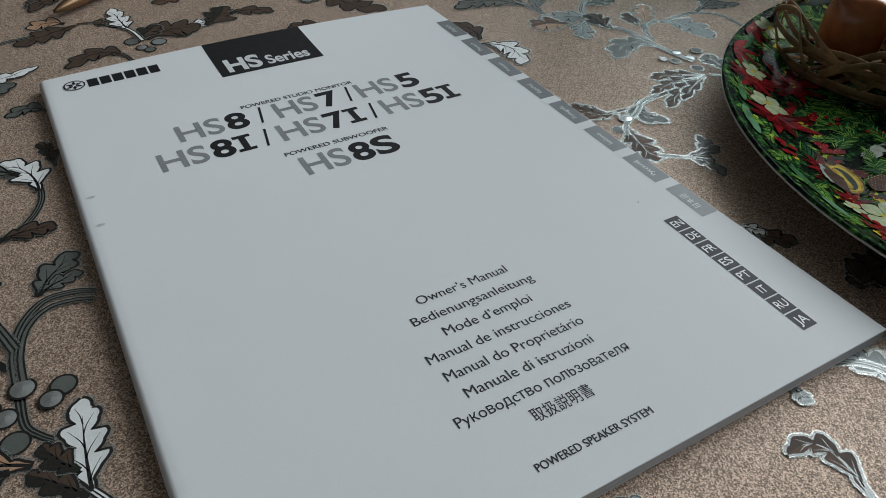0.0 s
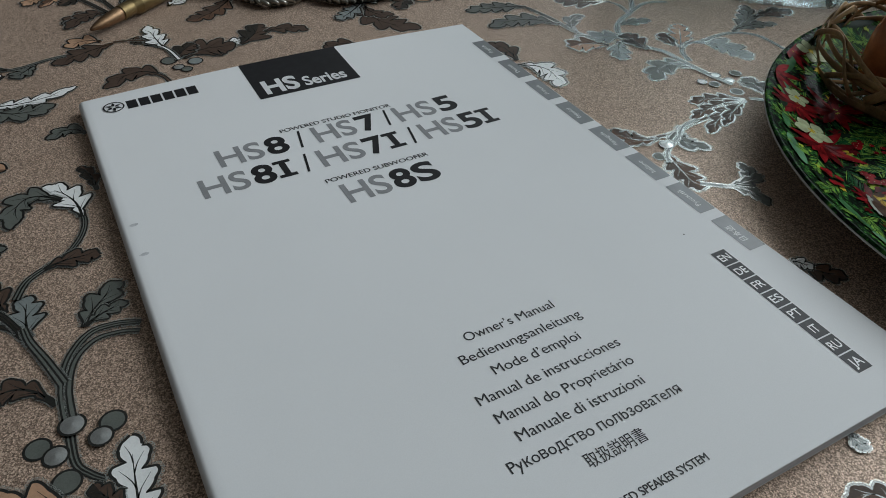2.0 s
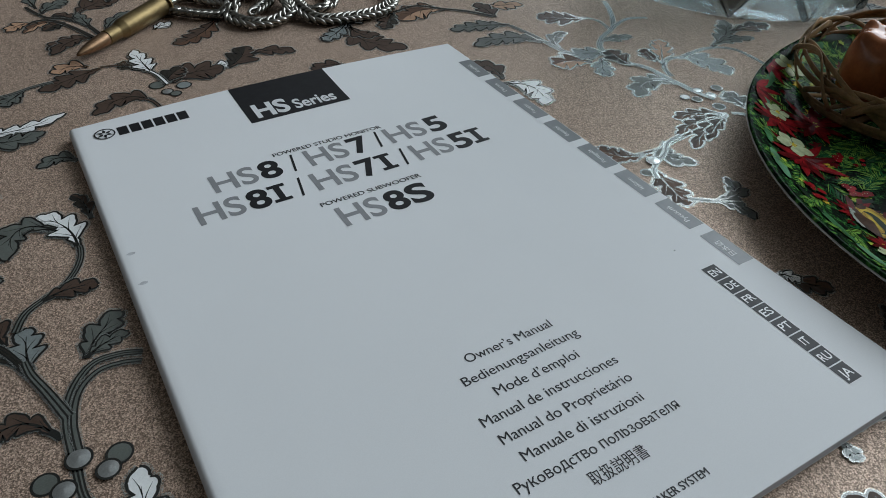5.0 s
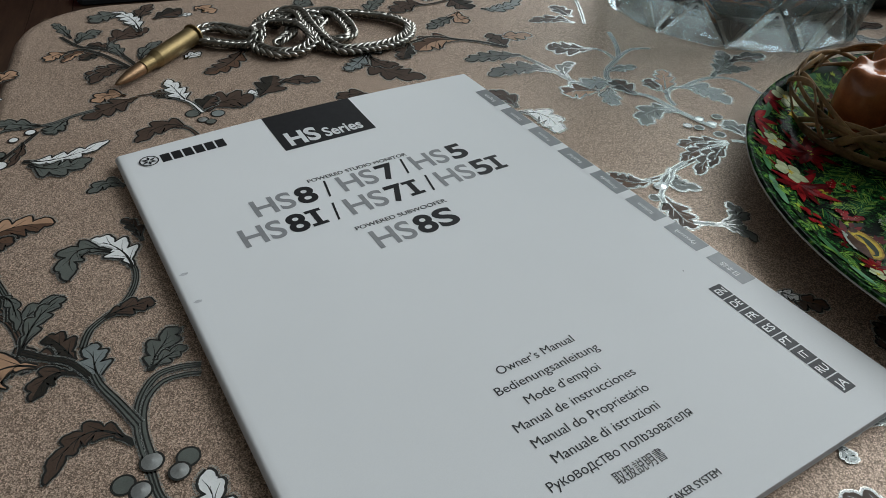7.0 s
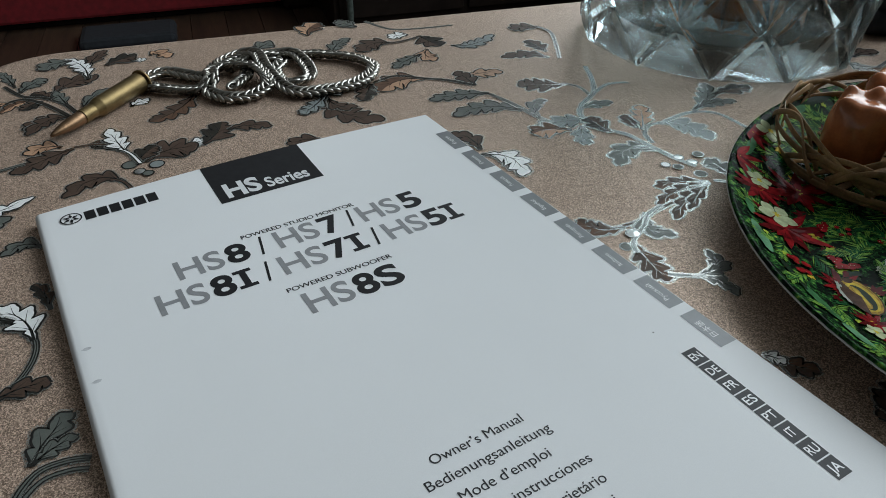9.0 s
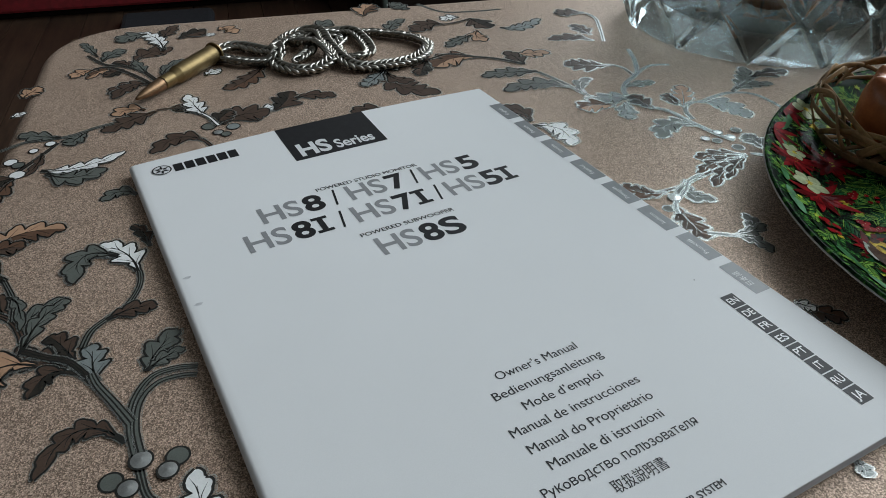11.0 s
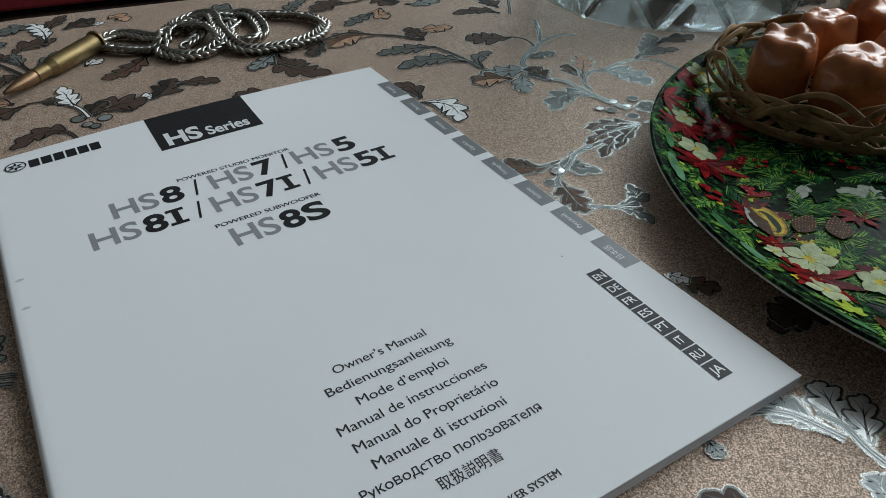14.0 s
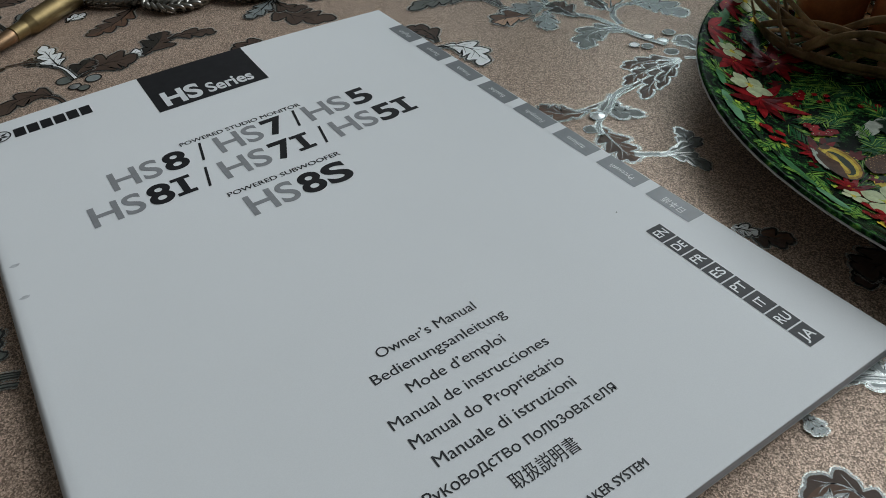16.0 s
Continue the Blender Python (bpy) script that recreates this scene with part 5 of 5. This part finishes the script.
def pepper(x, y, z, wide, tall, lean_x, lean_y, spin, seed):
    """A blocky pepper: upright flanks, a flat shoulder and a crown of small knobs and dents."""
    g = random.Random(seed)
    bm = bmesh.new()
    bmesh.ops.create_icosphere(bm, subdivisions=5, radius=1)
    bumps = []
    for k in range(5):
        a, low = k * 1.2566 + g.uniform(-0.3, 0.3), g.uniform(0.9, 1.9)
        bumps.append((Vector((math.cos(a), math.sin(a), low)).normalized(), g.uniform(0.08, 0.17), g.uniform(26, 60)))
    for k in range(7):
        a = k * 0.9 + g.uniform(-0.3, 0.3)
        bumps.append((Vector((math.cos(a), math.sin(a), g.uniform(0.2, 1.3))).normalized(), g.choice((-0.06, 0.05, 0.07)), g.uniform(40, 90)))
    bumps.append((Vector((g.uniform(-0.3, 0.3), g.uniform(-0.3, 0.3), 1)).normalized(), 0.14, 45))
    for v in bm.verts:
        n = v.co.normalized()
        a = math.atan2(n.y, n.x)
        blocky = (abs(n.z) ** 3.2 + math.hypot(n.x, n.y) ** 3.2) ** (-1 / 3.2)
        r = blocky * (1 + 0.045 * math.cos(3 * a + seed) * (1 - n.z * n.z) - 0.13 * max(0, n.z) ** 8)
        for d, h, tight in bumps:
            r += h * math.exp(-tight * (1 - n.dot(d)))
        v.co = Vector((n.x * wide, n.y * wide, n.z * tall)) * r
    for f in bm.faces:
        f.smooth = True
    ob = part("orange_pepper", bm, CLAY, None)
    ob.matrix_world = pose(x, y, z, lean_x, lean_y, spin)
    return tagged(ob, "small glossy orange pepper with a knobby top, in the nest", "vegetable", "peppers in the nest")


pepper(0.3520, 0.1270, 0.0300, 0.0150, 0.0205, 3, -4, 20, 1)
pepper(0.3640, 0.0960, 0.0295, 0.0178, 0.0190, -4, -3, 80, 2)
pepper(0.4030, 0.1400, 0.0285, 0.0155, 0.0170, 3, 5, 140, 3)
pepper(0.4330, 0.1300, 0.0300, 0.0180, 0.0200, -4, 4, 200, 4)
pepper(0.4040, 0.0970, 0.0285, 0.0172, 0.0180, -5, 5, 260, 5)

# ---- cut crystal bowl ----
SPARK = random.Random(21)


def crystal_bm():
    """A thick bowl: broad mitres cross in a lattice; its diamonds hold raised eight-sided stars, the lowest triangles are plain panes."""
    bm = bmesh.new()
    n, steps = 12, (0.0, 0.034, 0.068, 0.102, 0.136)
    outer = lambda z: 0.0935 + 0.07 * z
    on = lambda r, a, z: Vector((r * math.cos(a), r * math.sin(a), z))
    place = lambda j, k: on(outer(steps[j]), 2 * math.pi * (k + 0.5 * (j % 2)) / n, steps[j])
    face = lambda *pts: bm.faces.new([bm.verts.new(p) for p in pts])
    last = len(steps) - 1
    cell = []
    for j in range(last):                # the triangles between three crossings; two of them make a diamond
        for k in range(n):
            a, b = place(j, k), place(j, (k + 1) % n)
            top = place(j + 1, k if j % 2 == 0 else (k + 1) % n)
            if j == 0:
                pane = (a + b + top) / 3
                rim = [(p, pane.lerp(p, 0.80) + Vector((pane.x, pane.y, 0)).normalized() * 0.0045) for p in (a, b, top)]
                face(*(q for p, q in rim))
                for (p, q), (p2, q2) in zip(rim, rim[1:] + rim[:1]):
                    face(p, p2, q2, q).material_index = 1
            if j == last - 1:
                c, d = place(j + 1, k), place(j + 1, (k + 1) % n)
                face(d, c, place(j, (k + 1) % n if j % 2 == 0 else k + 0))
            if 0 < j <= last - 1:
                low = place(j - 1, (k + 1) % n if (j - 1) % 2 == 0 else k)
                cell.append((low, b, top, a))
    for low, right, top, left in cell:
        mid = (low + right + top + left) / 4
        out = Vector((mid.x, mid.y, 0)).normalized()
        rim = []
        for p, q in ((low, right), (right, top), (top, left), (left, low)):
            rim += [p, (p + q) / 2]
        hub = mid + out * 0.0025
        star = [mid.lerp(p, 0.80 if i % 2 == 0 else 0.68) + out * (0.0062 if i % 2 == 0 else 0.0045) for i, p in enumerate(rim)]
        for i in range(8):
            i2 = (i + 1) % 8
            ridge = [rim[i].lerp(star[i], 0.5) + out * 0.0022, rim[i2].lerp(star[i2], 0.5) + out * 0.0022]
            face(rim[i], rim[i2], ridge[1], ridge[0]).material_index = 1
            face(ridge[0], ridge[1], star[i2], star[i]).material_index = 1
            peak = (star[i] + star[i2] + hub) / 3 + out * SPARK.uniform(-0.0022, 0.0030)
            for p, q in ((star[i], star[i2]), (star[i2], hub), (hub, star[i])):
                face(p, q, peak)
    bmesh.ops.remove_doubles(bm, verts=bm.verts, dist=0.00005)
    fine = 48
    rows = [[bm.verts.new(on(r, 2 * math.pi * k / fine, z)) for k in range(fine)] for r, z in ((0.1020, 0.1362), (0.0995, 0.1352), (0.0955, 0.10), (0.0900, 0.055), (0.0820, 0.022), (0.070, 0.0155), (0.030, 0.0140))]
    foot = [[bm.verts.new(on(r, 2 * math.pi * k / fine, z)) for k in range(fine)] for r, z in ((0.0905, 0.0004), (0.082, 0.0030), (0.030, 0.0045))]
    for rings in (rows, foot):
        for a, b in zip(rings, rings[1:]):
            for k in range(fine):
                bm.faces.new((a[k], a[(k + 1) % fine], b[(k + 1) % fine], b[k])).smooth = True
        bm.faces.new(rings[-1])
    bmesh.ops.recalc_face_normals(bm, faces=bm.faces)
    for f in bm.faces:                   # outer and foot faces look out, the hollow looks in
        c = f.calc_center_median()
        flat = Vector((c.x, c.y, 0))
        hollow = all(math.hypot(v.co.x, v.co.y) < outer(v.co.z) - 0.003 and v.co.z > 0.012 for v in f.verts)
        want = (Vector((0, 0, 1)) * 0.5 - flat * 8) if hollow else (flat * 8 - Vector((0, 0, 0.4)) if c.z < 0.12 else flat * 8 + Vector((0, 0, 0.6)))
        if f.normal.dot(want) < 0:
            f.normal_flip()
    return bm


bowl = part("crystal_bowl", crystal_bm(), (CRYSTAL, CRYSTAL_CUT), None)
bowl.matrix_world = pose(0.466, 0.314, 0.0011, 0, 0, 11)
for x, y, wide, tall, seed in ((0.462, 0.300, 0.020, 0.019, 6), (0.492, 0.328, 0.018, 0.017, 7)):
    sweet = pepper(x, y, 0.0155 + tall * 1.12, wide, tall, 4, -3, seed * 40, seed)
    tagged(sweet, "small glossy orange pepper lying in the crystal bowl", "vegetable", "peppers in the bowl")
tagged(bowl, "thick clear cut-crystal bowl with star and diamond mitres, on the cloth", "bowl")

cup = thing("pale_cup", pose(0.552, 0.191, 0.001), "pale cream glazed ceramic cup standing on the cloth", "cup")
part("body", lathe([(0, 0.0), (0.026, 0.0), (0.030, 0.004), (0.034, 0.03), (0.036, 0.075), (0.0345, 0.0755), (0.032, 0.03), (0.026, 0.006), (0, 0.006)]), CUP, cup)

# ---- dark stand-in mass behind the bowl ----
def dark_mass_bm():
    bm = bmesh.new()
    g = random.Random(5)
    layers = []
    for z, grow in ((0.0, 0.0), (0.006, 0.004), (0.017, 0.003), (0.019, -0.001), (0.021, 0.003), (0.034, 0.002), (0.036, -0.002), (0.038, 0.001), (0.047, -0.003), (0.051, -0.012)):
        ring = []
        for k, (u, v) in enumerate(rounded(-0.055, -0.12, 0.055, 0.12, 0.025)):
            s = 1 + (grow + 0.0012 * math.sin(k * 0.9 + z * 90)) / 0.06
            ring.append(bm.verts.new((u * s, v * s, z + 0.001 * math.sin(k * 0.5) * min(1, z / 0.02))))
        layers.append(ring)
    for a, b in zip(layers, layers[1:]):
        for k in range(len(a)):
            f = bm.faces.new((a[k], a[(k + 1) % len(a)], b[(k + 1) % len(b)], b[k]))
            f.smooth = True
    bm.faces.new(layers[0])
    bm.faces.new(layers[-1])
    bmesh.ops.recalc_face_normals(bm, faces=bm.faces)
    return bm


# Added to fill the dark area behind the bowl; what stands there is unknown.
folded = part("folded_cloth", dark_mass_bm(), NAVY, None)
folded.matrix_world = pose(0.642, 0.350, 0.0012, 0, 0, -14)
tagged(folded, "dark layered mass added for the dark area behind the crystal bowl", "cloth")

# ---- furniture beyond the table ----
SOFA_U0, SOFA_U1, SOFA_V = -1.4, 0.44, 2.40
NAVY_U, NAVY_V = -0.28, 2.11
sofa = thing("red_sofa", ROOM, "dark red upholstered sofa in the shade beyond the table", "sofa")
part("base", box_bm(SOFA_U0 + 0.03, SOFA_V + 0.04, FLOOR_Z, SOFA_U1 - 0.02, SOFA_V + 0.85, FLOOR_Z + 0.03, 0.01), DARK, sofa)
part("seat", box_bm(SOFA_U0, SOFA_V, FLOOR_Z + 0.03, SOFA_U1, SOFA_V + 0.85, FLOOR_Z + 0.42, 0.012), RED, sofa)
part("backrest", box_bm(SOFA_U0, SOFA_V + 0.65, FLOOR_Z + 0.42, SOFA_U1, SOFA_V + 0.9, FLOOR_Z + 0.85, 0.05), RED, sofa)
part("armrest", box_bm(SOFA_U1, SOFA_V - 0.02, FLOOR_Z, SOFA_U1 + 0.13, SOFA_V + 0.9, FLOOR_Z + 0.58, 0.02), DARK, sofa, "dark wooden armrest")
cabinet = thing("low_cabinet", ROOM, "almost black low wooden cabinet beside the sofa", "cabinet")
C0 = SOFA_U1 + 0.14
part("body", box_bm(C0, SOFA_V - 0.35, FLOOR_Z, U1 - 0.02, SOFA_V + 0.3, FLOOR_Z + 0.70, 0.006), DARK, cabinet)
for u in (C0 + 0.02, C0 + 0.50):
    part("door", box_bm(u, SOFA_V - 0.365, FLOOR_Z + 0.06, u + 0.46, SOFA_V - 0.35, FLOOR_Z + 0.68, 0.003), DARK, cabinet)
cord = part("hanging_cord", tube(smooth_path([(C0 + 0.05, SOFA_V - 0.40, FLOOR_Z + 0.012), (C0 + 0.055, SOFA_V - 0.385, -0.45), (C0 + 0.06, SOFA_V - 0.38, -0.15), (C0 + 0.06, SOFA_V - 0.376, -0.05)], 8), 0.011, 8), CORD, None)
cord.matrix_world = ROOM
tagged(cord, "thick grey-green cord hanging on the dark cabinet", "cord")
# Low navy slab with rounded edges, on the boards before the sofa.
floor_slab = part("dark_cloth", box_bm(NAVY_U, NAVY_V, FLOOR_Z, NAVY_U + 0.32, NAVY_V + 0.18, FLOOR_Z + 0.045, 0.02), NAVY, None)
floor_slab.matrix_world = ROOM
tagged(floor_slab, "low navy slab lying on the floor before the sofa", "cloth")

# ---- floor boards ----
for k in range(26):
    u = U0 + k * (U1 - U0) / 26
    board = part("floor_board", box_bm(u + 0.001, V0, -0.012, u + (U1 - U0) / 26 - 0.001, V1, 0, 0.001), FLOOR_WOOD, sub_floor)
    board.matrix_local = Matrix.Translation((0, 0, FLOOR_Z))
